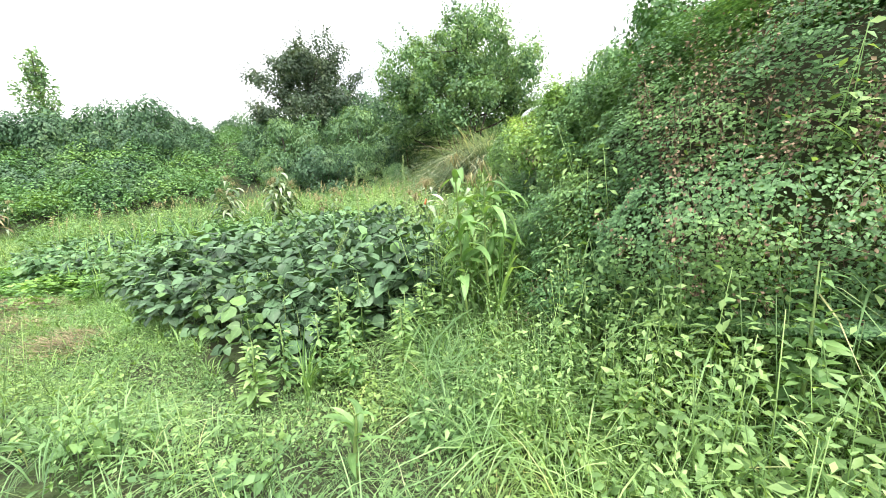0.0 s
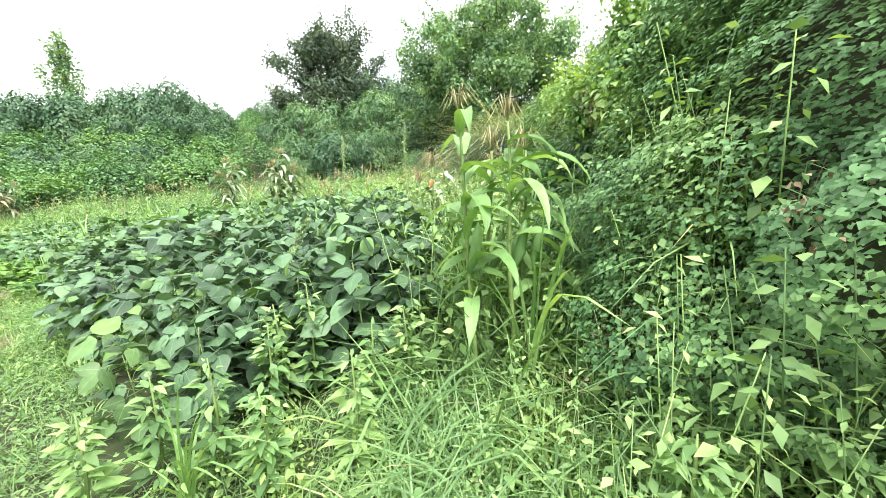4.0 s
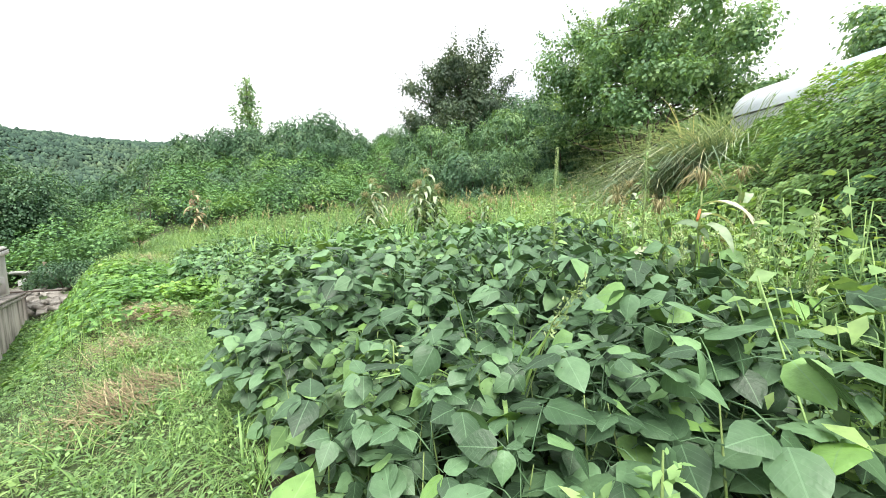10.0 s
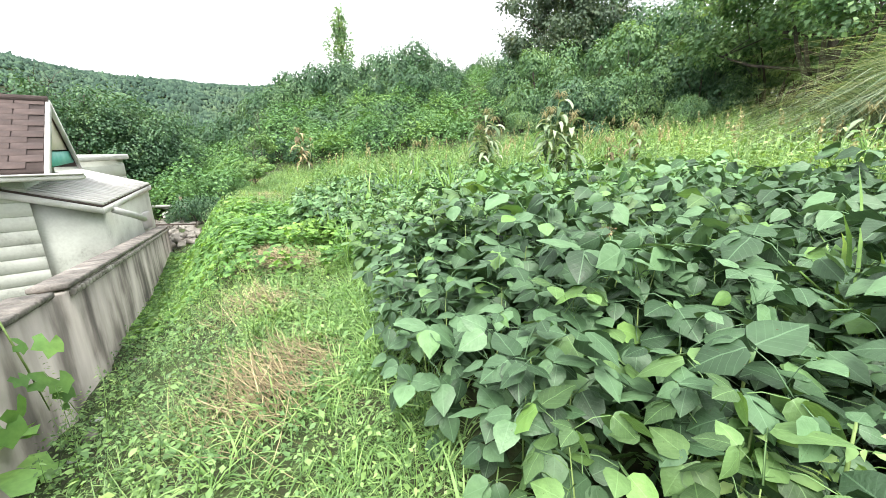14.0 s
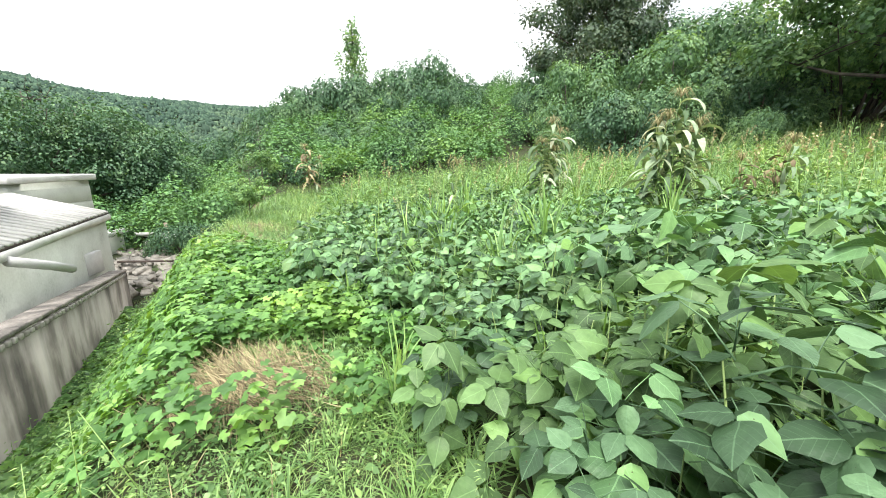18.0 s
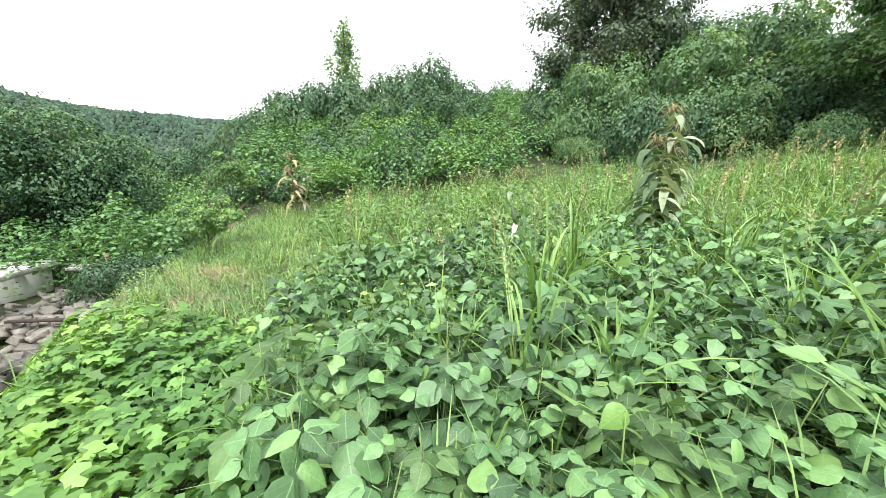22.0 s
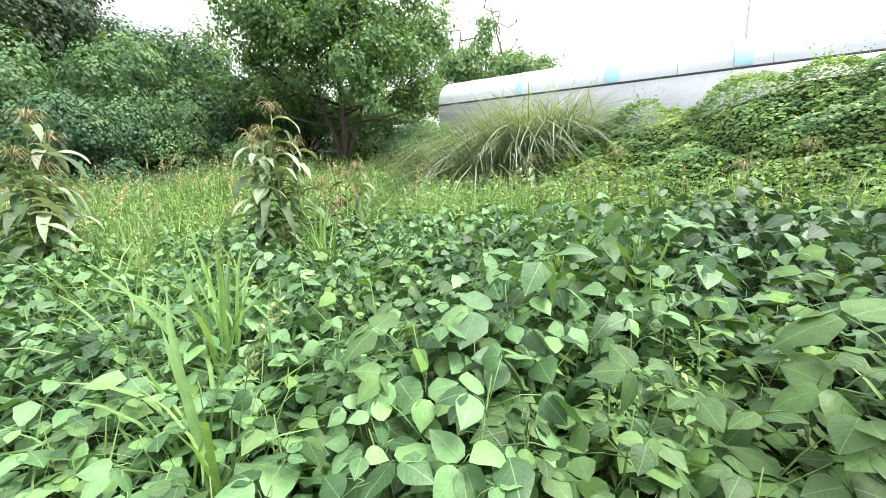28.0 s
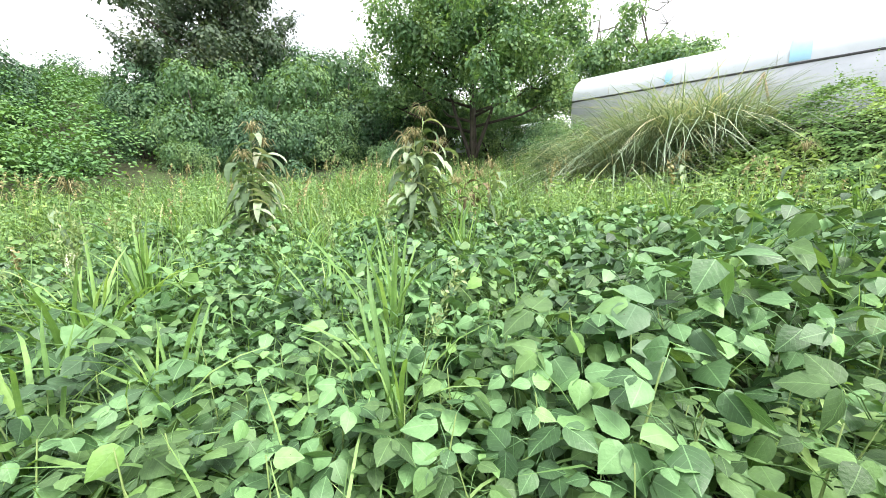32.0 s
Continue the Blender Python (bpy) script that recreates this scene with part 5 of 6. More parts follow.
def bean_field():
    """Bean plants: the ones by the trodden line leaf by leaf, the rest as one crop."""
    gx, gy = (np.concatenate(g) for g in zip(*((a.ravel(), b.ravel()) for a, b in (np.meshgrid(np.arange(-2.4, 5.4, 0.27), np.arange(0.9, 6.9, 0.27)), np.meshgrid(np.arange(-2.4, 5.4, 0.225), np.arange(6.9, 12.8, 0.225))))))
    x, y = gx.ravel() + rng.normal(0, 0.07, gx.size), gy.ravel() + rng.normal(0, 0.07, gx.size)
    ok = rng.random(len(x)) < bean_share(x, y)
    x, y = x[ok], y[ok]
    d = off_track(x, y)
    ok = d > 0.45
    x, y, d = x[ok], y[ok], d[ok]
    order = np.argsort(d)
    x, y, d = x[order], y[order], d[order]
    size = rng.uniform(0.8, 1.15, len(x)) * np.where(y > 7.4, 0.95, 1.04) * (1 + 0.14 * lumps(x, y, 0.9, 21))
    size = np.where(d < 0.7, np.minimum(size, 0.86), np.where(d < 1.0, np.minimum(size, 0.98), size))
    yaw = rng.uniform(0, 360, len(x))
    low = (y + 0.2 * x + rng.normal(0, 0.4, len(x))) > 6.5
    low = low | ((d < 1.4) & (y > 6.0) & (x > 0.0))
    which = rng.integers(0, 4, len(x)) + 4 * low
    masters = {}
    rest = {m: [] for m in BEANS}
    for i in range(len(x)):
        young = math.hypot(x[i] - 0.3, y[i] - 6.2) < 0.5 or math.hypot(x[i] - 0.1, y[i] - 3.0) < 0.35 or math.hypot(x[i] - 0.95, y[i] - 5.8) < 0.45 or rng.random() < np.interp(y[i], (1, 4, 5.5, 6.2, 9), (0.02, 0.04, 0.06, 0.3, 0.24))
        mat = BEAN_YOUNG if young else BEAN_MID if (low[i] or y[i] + 0.2 * x[i] > 5.7) and rng.random() < (0.85 if low[i] else 0.6) else BEAN
        m = pose(x[i], y[i], float(ground(x[i], y[i])), rng.normal(0, 6), rng.normal(0, 6), yaw[i]) @ Matrix.Scale(size[i], 4)
        if i < 210:
            key = (mat.name, which[i])
            if key not in masters:
                o = thing("bean_plant", m, BEAN_LABEL[mat.name], "bean plant", "bean plants")
                part("stem", BEAN_STEM, None, o)
                for k, q in LAYOUTS[which[i]]:
                    part("leaf", TRI_MESH[mat.name][k], None, o).matrix_basis = q
                masters[key] = o
            else:
                c = copy_thing(masters[key], m)
                c.matrix_basis = m
        else:
            rest[mat.name].append((which[i], m))
    for mat in BEANS:
        shapes = []
        for k in range(8):
            plant = joined([FAR_TRI[j].spread([q.translation[:]], np.array(q.to_3x3())[None], [1.0]) for j, q in LAYOUTS[k]])
            ms = [m for w, m in rest[mat] if w == k]
            if ms:
                shapes.append(plant.spread([m.translation[:] for m in ms], np.array([np.array(m.to_3x3()) for m in ms]), np.ones(len(ms))))
        lone("bean_crop", joined(shapes), BEANS[mat], "rows of bean plants grown into one another", "bean crop", kind="stuff", smooth=True)


bean_field()


def corn_leaf(long, wide, rise, fall, seed):
    """A corn leaf from the origin along +y: it climbs at rise degrees, arches over and hangs at fall degrees, with a sunk midrib and wavy edges."""
    r = np.random.default_rng(seed)
    m = 10
    s = np.linspace(0, 1, m)
    angle = np.radians(rise + (fall - rise) * s ** (r.uniform(0.7, 1.3) if fall > -70 else r.uniform(0.5, 0.9)))
    y, z = np.r_[0, np.cumsum(np.cos(angle[:-1]))] * long / (m - 1), np.r_[0, np.cumsum(np.sin(angle[:-1]))] * long / (m - 1)
    twist, sway, wave = r.normal(0, 0.5), r.normal(0, 0.08), r.uniform(0, 6)
    v, uv, f = [], [], []
    for k in range(m):
        w = wide * min(1, 0.45 + 2.2 * s[k]) * (1 - s[k] ** 3.2) / 2 + 0.001
        lift = np.array((0, -math.sin(angle[k]), math.cos(angle[k])))
        side = np.array((math.cos(twist * s[k]), 0, 0)) + lift * math.sin(twist * s[k])
        mid = np.array((sway * long * math.sin(3 * s[k]), y[k], z[k]))
        for c in (-1, 0, 1):
            v.append(mid + side * c * w + lift * abs(c) * (0.35 * w + 0.12 * w * math.sin(16 * s[k] + wave + 1.5 * c)))
            uv.append((c * 0.5, s[k]))
    for k in range(m - 1):
        i = 3 * k
        f += [(i, i + 1, i + 4, i + 3), (i + 1, i + 2, i + 5, i + 4)]
    return Shape(v, f, uv)


def corn(x, y, height, n, leaf_mat, label, seed, lean=0.06, droop=1.0, name="corn_plant", wide=0.095, ripe=True):
    """A corn plant: jointed stalk, long arching leaves, tassel, and a cob in its husk."""
    r = np.random.default_rng(seed)
    o = thing(name, pose(x, y, float(ground(x, y)), r.normal(0, 3), r.normal(0, 3), r.uniform(0, 360)), label, "corn", "corn")
    top = np.array((r.normal(0, lean), r.normal(0, lean), height * 0.88))
    pts = [top * s + (0.01 * math.sin(9 * s), 0, -0.05 * (s == 0)) for s in np.linspace(0, 1, 9)]
    part("stalk", tube(pts, [0.015 * (1 - 0.6 * s) for s in np.linspace(0, 1, 9)], 7), STEM, o, smooth=True)
    for k in range(n):
        s = 0.26 + 0.72 * k / n if leaf_mat is not CORN_LEAF else 0.4 + 0.58 * k / n
        a = math.pi * k + r.normal(0, 0.75)
        hang = leaf_mat is not CORN_LEAF
        long = r.uniform(*((0.36, 0.64) if hang else (0.36, 0.6))) * (1.1 - 0.35 * s) * min(1, 0.3 + 0.5 * height)
        b = corn_leaf(long, wide * r.uniform(0.8, 1.15), r.uniform(*((15, 72) if hang else (35, 70))), 20 - (100 if hang else 92) * min(1.1, droop * r.uniform(0.8 if hang else 0.72, 1.12)), seed * 40 + k)
        part("leaf", b.spread([top * s], frames(np.array([[0, 0, 1.0]]), np.array([[math.cos(a), math.sin(a), 0.0]])), [1.0]), leaf_mat, o, smooth=True)
    if not ripe:
        return o
    strands = []
    for k in range(14 if leaf_mat is CORN_LEAF else 34):
        a, u = r.uniform(0, 6.28), r.uniform(0.35, 0.9) * (0.6 if leaf_mat is CORN_LEAF else 1)
        e = top + np.array((math.cos(a) * 0.15 * u, math.sin(a) * 0.15 * u, r.uniform(0.06, 0.26) * u))
        strands.append(tube([top, (top + e) / 2 + (0, 0, 0.08), e, e + (math.cos(a) * 0.1 * u, math.sin(a) * 0.1 * u, -0.14 * u)], [0.0018, 0.003, 0.0026, 0.0008], 3))
    part("tassel", joined(strands), TASSEL, o, "dry straw-coloured tassel")
    c = top * 0.5
    part("cob", tube([c, c + (0.05, 0.02, 0.1), c + (0.07, 0.03, 0.2), c + (0.08, 0.03, 0.26)], [0.012, 0.03, 0.024, 0.004], 8), leaf_mat, o, "husk-wrapped cob", True)
    return o


DRY = "withered corn plant with drooping grey-green leaves among the beans"
for k, (x, y, h) in enumerate(((2.9, 11.42, 2.0), (3.03, 11.55, 1.8), (2.8, 11.3, 1.6), (3.0, 11.3, 1.45))):
    corn(x, y, h, 24, DRY_LEAF, DRY, 300 + k, 0.05, 1.1, wide=0.1)
for k, (x, y, h) in enumerate(((3.55, 9.15, 2.15), (3.4, 9.3, 1.85), (3.75, 9.0, 1.7), (3.85, 9.35, 1.6), (3.6, 9.4, 1.75))):
    corn(x, y, h, 22, DRY_LEAF, DRY, 320 + k, 0.1, 1.0, wide=0.1)
corn(-1.97, 18.3, 1.9, 30, STRAW, "dead tan corn plant alone on the grass edge", 340, 0.05, 1.1, wide=0.09)
corn(-1.85, 18.4, 1.5, 14, DRY_LEAF, "withered corn plant on the grass edge", 342, 0.05, 1.1, wide=0.09)
corn(1.25, 12.0, 1.3, 8, DRY_LEAF, DRY, 341, 0.05, 1.2, wide=0.07)
for k, (x, y, h) in enumerate(((5.05, 8.8, 1.3), (5.3, 9.05, 1.15), (4.85, 9.1, 1.05), (5.3, 4.9, 1.4), (4.35, 3.05, 1.5), (3.7, 4.05, 1.3), (2.78, 2.55, 1.5), (2.95, 2.75, 1.3), (6.2, 5.8, 1.3))):
    corn(x, y, h, 11, STRAW if k in (1, 2) else DRY_LEAF, "drying corn plant in tall grass at the foot of the bank", 350 + k, 0.06, 1.0, wide=0.075)
for k, (x, y, h) in enumerate(((1.36, 0.68, 1.76), (1.5, 0.54, 1.66), (1.56, 0.8, 1.55), (1.7, 0.62, 1.5))):
    corn(x, y, h, 11, CORN_LEAF, "tall green corn plant with broad leaves in high grass", 380 + k, 0.05, 1.05, wide=0.078)


# ---- grasses and weeds ----
def folded_blade(width, bend, parts=6):
    """A broad grass blade with a sunk midrib, rising along +z and leaning towards +y."""
    v, uv, f = [], [], []
    for k in range(parts):
        s = k / parts
        y, z, w = bend * s**2.4, s - 0.3 * bend * s**3, width * (0.5 + 1.1 * s if s < 0.45 else 1) * (1 - 0.85 * max(0, s - 0.3) ** 1.3)
        v += [(-w / 2, y - 0.2 * w, z), (0, y, z - 0.15 * w), (w / 2, y - 0.2 * w, z)]
        uv += [(-0.5, s), (0, s), (0.5, s)]
    v.append((0, bend, 1 - 0.3 * bend))
    uv.append((0, 1))
    for k in range(parts - 1):
        a = 3 * k
        f += [(a, a + 1, a + 4, a + 3), (a + 1, a + 2, a + 5, a + 4)]
    a = 3 * parts - 3
    return Shape(v, f + [(a, a + 1, a + 3), (a + 1, a + 2, a + 3)], uv)


BLADE_MESH = []
for k in range(8):
    b = folded_blade((0.02, 0.026, 0.032, 0.024)[k % 4], (0.06, 0.13, 0.22, 0.32, 0.45, 0.6, 0.75, 0.18)[k])
    b.v[:, 2] -= 0.5 * np.maximum(b.uv[:, 1] - 0.6, 0) ** 1.5 * (k / 6)
    b.v[:, 0] += 0.03 * np.sin(4 * b.uv[:, 1] + k) * b.uv[:, 1]
    BLADE_MESH.append(b.mesh("blade", TALL_GRASS, True))


def head_shape(seed):
    r = np.random.default_rng(seed)
    pts = [(0, 0, 0), (0.02, 0.0, 0.5), (0.06, 0.02, 0.85), (0.14, 0.05, 1.05)]
    n = 90
    s = r.uniform(0.72, 1.0, n)
    p = np.c_[np.interp(s, (0.72, 1), (0.05, 0.14)), np.interp(s, (0.72, 1), (0.015, 0.05)), np.interp(s, (0.72, 1), (0.8, 1.05))] + r.normal(0, 0.012, (n, 3))
    seeds = leaf(0.35, (0.5,), (1.0,), 0.0, 0.3).spread(p, frames(r.normal(0, 1, (n, 3)), r.normal(0, 0.6, (n, 3)) + (0.2, 0, 1)), np.full(n, 0.03))
    return joined([tube(pts, [0.004, 0.003, 0.002, 0.001], 4), seeds])


HEAD_MESH = [head_shape(420 + k).mesh("seed_head", SEED) for k in range(3)]


def tuft(x, y, h, k, label="tall bright green grass tuft growing among the beans", heads=0):
    o = thing("grass_tuft", pose(x, y, float(ground(x, y)), 0, 0, rng.uniform(0, 360)) @ Matrix.Scale(h * 1.08, 4), label, "grass", "grass tufts")
    r = np.random.default_rng(900 + k)
    for j in range(20):
        q = part("blade", BLADE_MESH[int(r.integers(8))], None, o)
        q.matrix_basis = pose(r.normal(0, 0.025), r.normal(0, 0.025), 0.12 * r.random(), r.uniform(-12, 3), r.normal(0, 4), r.uniform(0, 360)) @ Matrix.Scale(r.uniform(0.5, 1.05), 4)
    for j in range(heads):
        part("seed_head", HEAD_MESH[j % 3], None, o).matrix_basis = pose(0, 0, 0, rng.uniform(-14, 14), rng.uniform(-14, 14), 120 * j)
    return o


for k, (x, y, h, s) in enumerate(((0.56, 7.93, 0.95, 1), (0.7, 8.05, 0.85, 0), (2.27, 9.92, 0.95, 1), (2.06, 9.16, 0.85, 0), (3.01, 8.51, 0.95, 1), (2.85, 8.35, 0.85, 0), (2.31, 6.29, 0.9, 0), (1.62, 5.93, 0.8, 0), (0.5, 10.0, 1.1, 2), (0.62, 10.2, 1.0, 1), (0.35, 9.85, 1.0, 1), (2.21, 5.77, 0.85, 0), (2.64, 10.04, 0.9, 1), (1.06, 10.39, 1.15, 1), (0.95, 10.25, 1.0, 1),
                                  (-0.08, 9.22, 0.95, 1), (0.29, 9.0, 0.9, 0), (1.22, 8.33, 1.05, 1), (1.32, 8.9, 0.95, 1), (-0.46, 9.39, 0.8, 0), (-1.32, 9.55, 0.6, 0), (-1.42, 9.35, 0.55, 0), (-0.55, 6.75, 0.55, 0), (-0.78, 8.1, 0.6, 0), (0.62, 5.4, 0.85, 0), (1.78, 3.45, 0.95, 0), (0.98, 2.4, 1.0, 1), (0.12, 1.25, 0.55, 0), (2.3, 1.9, 1.0, 2), (2.7, 2.5, 1.0, 2), (3.2, 3.2, 1.0, 2), (3.7, 3.9, 1.0, 2),
                                  (4.3, 4.7, 1.1, 2), (4.7, 5.3, 1.1, 2), (1.5, 0.45, 1.05, 0), (1.6, 0.85, 1.1, 1), (1.75, 1.05, 1.1, 1), (4.6, 6.3, 1.0, 2), (5.2, 6.7, 1.0, 2))):
    tuft(x, y, h, k, heads=s)


def pigweed(x, y, h, seed, label, mat=WEED, spike=True):
    """An upright weed: stem, pointed leaves round it, and a long green seed spike."""
    r = np.random.default_rng(seed)
    o = thing("pigweed", pose(x, y, float(ground(x, y)), r.normal(0, 2), r.normal(0, 2), 0), label, "weed", "upright weeds")
    part("stem", tube([(0, 0, -0.03), (0.01, 0, h * 0.5), (0, 0.01, h * 0.9)], [0.009, 0.007, 0.003], 6), STEM, o)
    n = 110
    s = np.linspace(0.15, 0.88, n)
    a = 2.4 * np.arange(n) + r.normal(0, 0.2, n)
    p = np.c_[0 * s, 0 * s, h * s]
    way = np.c_[np.cos(a), np.sin(a), r.uniform(-0.8, 0.6, n)]
    part("foliage", leaf(0.42, (0.3, 0.65), (1.0, 0.7), 0.3, 0.2).spread(p + way * 0.03, frames(np.c_[np.cos(a) * -0.2, np.sin(a) * -0.2, np.ones(n)] + r.normal(0, 0.4, (n, 3)), way), 0.1 * (1.2 - 0.75 * s) * r.uniform(0.4, 1.35, n)), mat, o)
    if spike:
        m = 1000
        t = r.uniform(0.55, 1.0, m)
        b = r.uniform(0, 6.28, m)
        w = 0.028 * (1.08 - t) / 0.5 + 0.008
        q = np.c_[np.cos(b) * w, np.sin(b) * w, h * t]
        tagged(part("seed_spike", leaf(0.5, (0.5,), (1.0,), 0, 0.3).spread(q, frames(np.c_[np.cos(b), np.sin(b), 0.4 + 0 * b], r.normal(0, 0.3, (m, 3)) + (0, 0, 1)), np.full(m, 0.012)), SEED, o), "dense green seed spike", kind="stuff")
    return o


UPRIGHT = "upright green weed with a tall seed spike by the field edge"
pigweed(2.69, 2.93, 1.85, 500, UPRIGHT)
pigweed(2.1, 3.3, 1.75, 506, UPRIGHT)
for k, (x, y, h) in enumerate(((2.35, 1.75, 1.25), (2.75, 2.2, 1.3), (3.3, 3.5, 1.15), (1.75, 0.7, 1.5))):
    pigweed(x, y, h, 501 + k, UPRIGHT)
LEAFY = "leafy light green weed standing among beans"
for k, (x, y, h) in enumerate(((1.05, -1.4, 0.95), (0.69, 0.82, 0.85), (0.84, 1.55, 1.0), (0.7, 1.62, 0.9), (0.55, 1.5, 0.85), (0.52, 2.78, 0.95), (0.31, 2.67, 0.85), (0.45, 2.95, 0.85), (0.26, 1.3, 0.85), (-0.2, 1.45, 0.75), (0.06, 1.5, 0.8), (0.85, 4.02, 0.9), (1.0, -0.35, 0.6), (0.75, -0.75, 0.55), (0.95, 1.1, 0.8), (1.15, 1.0, 0.85), (0.4, 1.05, 0.7), (1.45, 6.55, 0.8), (1.2, 6.4, 0.75), (1.6, 6.75, 0.75), (0.62, 6.3, 0.85), (0.85, 6.2, 0.9), (1.05, 6.0, 0.9), (0.78, 6.5, 0.8), (1.25, 6.1, 0.85), (0.95, 6.42, 0.85), (2.4, 2.9, 1.1), (2.7, 3.3, 1.0))):
    pigweed(x, y, h * (0.84 if k else 1), 520 + k, LEAFY, (WEED, WEED_LIGHT)[k % 2], spike=False)
corn(-0.16, 0.22, 0.45, 9, CORN_LEAF, "young corn plant with a few broad leaves in the grass", 390, 0.02, 0.6, name="corn_seedling", wide=0.036, ripe=False)


def millet(x, y, h, seed):
    """A grass plant with one heavy drooping brown seed head."""
    r = np.random.default_rng(seed)
    o = thing("millet_plant", pose(x, y, float(ground(x, y)), 0, 0, r.uniform(0, 360)), "tall grass plant with a drooping brown seed head", "grass")
    part("stem", tube([(0, 0, 0), (0.02, 0, h * 0.6), (0.08, 0, h), (0.16, 0, h + 0.03)], [0.005, 0.004, 0.003, 0.002], 5), STEM, o)
    n = 500
    t = r.uniform(0, 1, n)
    p = np.c_[0.12 + 0.2 * t, 0 * t, h + 0.03 - 0.13 * t**2] + r.normal(0, 1, (n, 3)) * (0.017 * np.sin(2.8 * t + 0.2))[:, None]
    part("seed_head", FAR_LEAF.spread(p, frames(r.normal(0, 1, (n, 3)), r.normal(0, 0.5, (n, 3)) + (0.5, 0, -0.5)), r.uniform(0.01, 0.018, n)), STRAW, o, "dense brown seed head")
    for k in range(3):
        part("blade", BLADE_MESH[2 + k], None, o).matrix_basis = pose(0, 0, 0.1, r.uniform(-14, 0), 0, 120 * k) @ Matrix.Scale(h * 0.9, 4)


for k, (x, y, h) in enumerate(((0.83, 4.02, 0.8),)):
    millet(x, y, h, 880 + k)


def lawn(name, x, y, height, spread, mat, label, wide=0.022, bend=0.7):
    """Blades of grass at the given places, as one sward."""
    n = len(x)
    out = rng.uniform(0, 6.283, n)
    tilt = unit(np.c_[np.cos(out) * spread, np.sin(out) * spread, np.ones(n)])
    shapes = []
    for k, f in enumerate((0.4, 1.0, 1.5)):
        q = slice(k, None, 3)
        shapes.append(blade(wide, bend * f, 3).spread(np.c_[x, y, ground(x, y) - 0.01][q], frames(tilt[q], np.c_[np.cos(out), np.sin(out), 0 * out][q]), height[q]))
    lone(name, joined(shapes), mat, label, "grass", kind="stuff")


def verge_share(x, y):
    left = (x < bean_edge(y) + 0.1) & (x > yard_line(y) + 0.06) & (y < 13)
    front = (y < 1.5) & (x < 2.2)
    return ((left | front) & (bank_share(x, y) < 0.12)) * np.where((y > 6.8) & (y < 12), 0.35, 1.0) * (0.55 + 0.45 * (lumps(x, y, 0.5, 7) > -0.35))


def clumps(name, x, y, per, height, mat, label, wide=0.02, bend=0.8, lean=0.35):
    """Tufts of grass: blades that fan out from each of the given places."""
    n = len(x) * per
    k = np.repeat(np.arange(len(x)), per)
    out = rng.uniform(0, 6.283, n)
    off = rng.random(n) ** 0.7 * 0.05
    px, py = x[k] + np.cos(out) * off, y[k] + np.sin(out) * off
    lie = lean * rng.uniform(0.1, 1.3, n)
    tilt = unit(np.c_[np.cos(out) * lie, np.sin(out) * lie, np.ones(n)])
    place = np.c_[px, py, ground(px, py) - 0.01]
    tall = height[k] * rng.uniform(0.45, 1.1, n)
    way = np.c_[np.cos(out), np.sin(out), 0 * out]
    shapes = [blade(wide * w, bend * f, 4).spread(place[j::3], frames(tilt[j::3], way[j::3]), tall[j::3]) for j, (f, w) in enumerate(((0.4, 0.8), (0.9, 1.0), (1.35, 1.2)))]
    lone(name, joined(shapes), mat, label, "grass", kind="stuff")


x, y = sown(130000, -4.6, 2.4, -3.5, 13, verge_share)
lawn("verge_grass", x, y, rng.uniform(0.06, 0.22, len(x)) * (1 + 0.4 * lumps(x, y, 0.7, 8)) * (0.55 + 0.45 * step(0.05, 0.5, x - yard_line(y))), 0.6, GRASS, "uncut bright green grass on the sloping verge", 0.022, 0.9)
x, y = sown(1700, -3.4, 2.6, -3.2, 1.8, lambda x, y: verge_share(x, y) * np.where(lumps(x, y, 0.45, 14) > -0.2, 1.0, 0.3) * (off_track(x, y) > 0.1))
clumps("arching_grass", x, y, 15, rng.uniform(0.16, 0.4, len(x)) * np.where(off_track(x, y) < 0.35, 0.6, 1), LIGHT_GRASS, "long arching light green grass at the field's corner", 0.026, 1.0, 0.6)
x, y = sown(3000, -2.2, 0.0, 1.5, 8.6, lambda x, y: (x < bean_edge(y) + 0.15) * step(-1.2, -0.4, x - bean_edge(y)) * (0.3 + 0.7 * step(3.0, 4.5, y)))
clumps("broad_grass", x, y, 14, rng.uniform(0.12, 0.28, len(x)) * (1 + 0.35 * lumps(x, y, 0.4, 51)) * np.where(off_track(x, y) < 0.3, 0.7, 1), TALL_GRASS, "lush broad-bladed green grass along the bean rows", 0.055, 0.8, 0.5)


x, y = sown(420, -0.8, 4.6, 6.2, 12, lambda x, y: 1.0 * (bean_share(x, y) > 0) * (off_track(x, y) > 0.7))
clumps("bean_grass", x, y, 9, rng.uniform(0.6, 0.95, len(x)), TALL_GRASS, "loose light grass growing up through the beans", 0.022, 0.6, 0.25)


def far_field(x, y):
    return ((y > 9.5) & (y < 21 - 0.05 * x) & (x > -3.4 + 0.02 * y) & (x < 9) & (bank_share(x, y) < 0.02)) * np.where(bean_share(x, y) > 0, 0.25, 1.0)


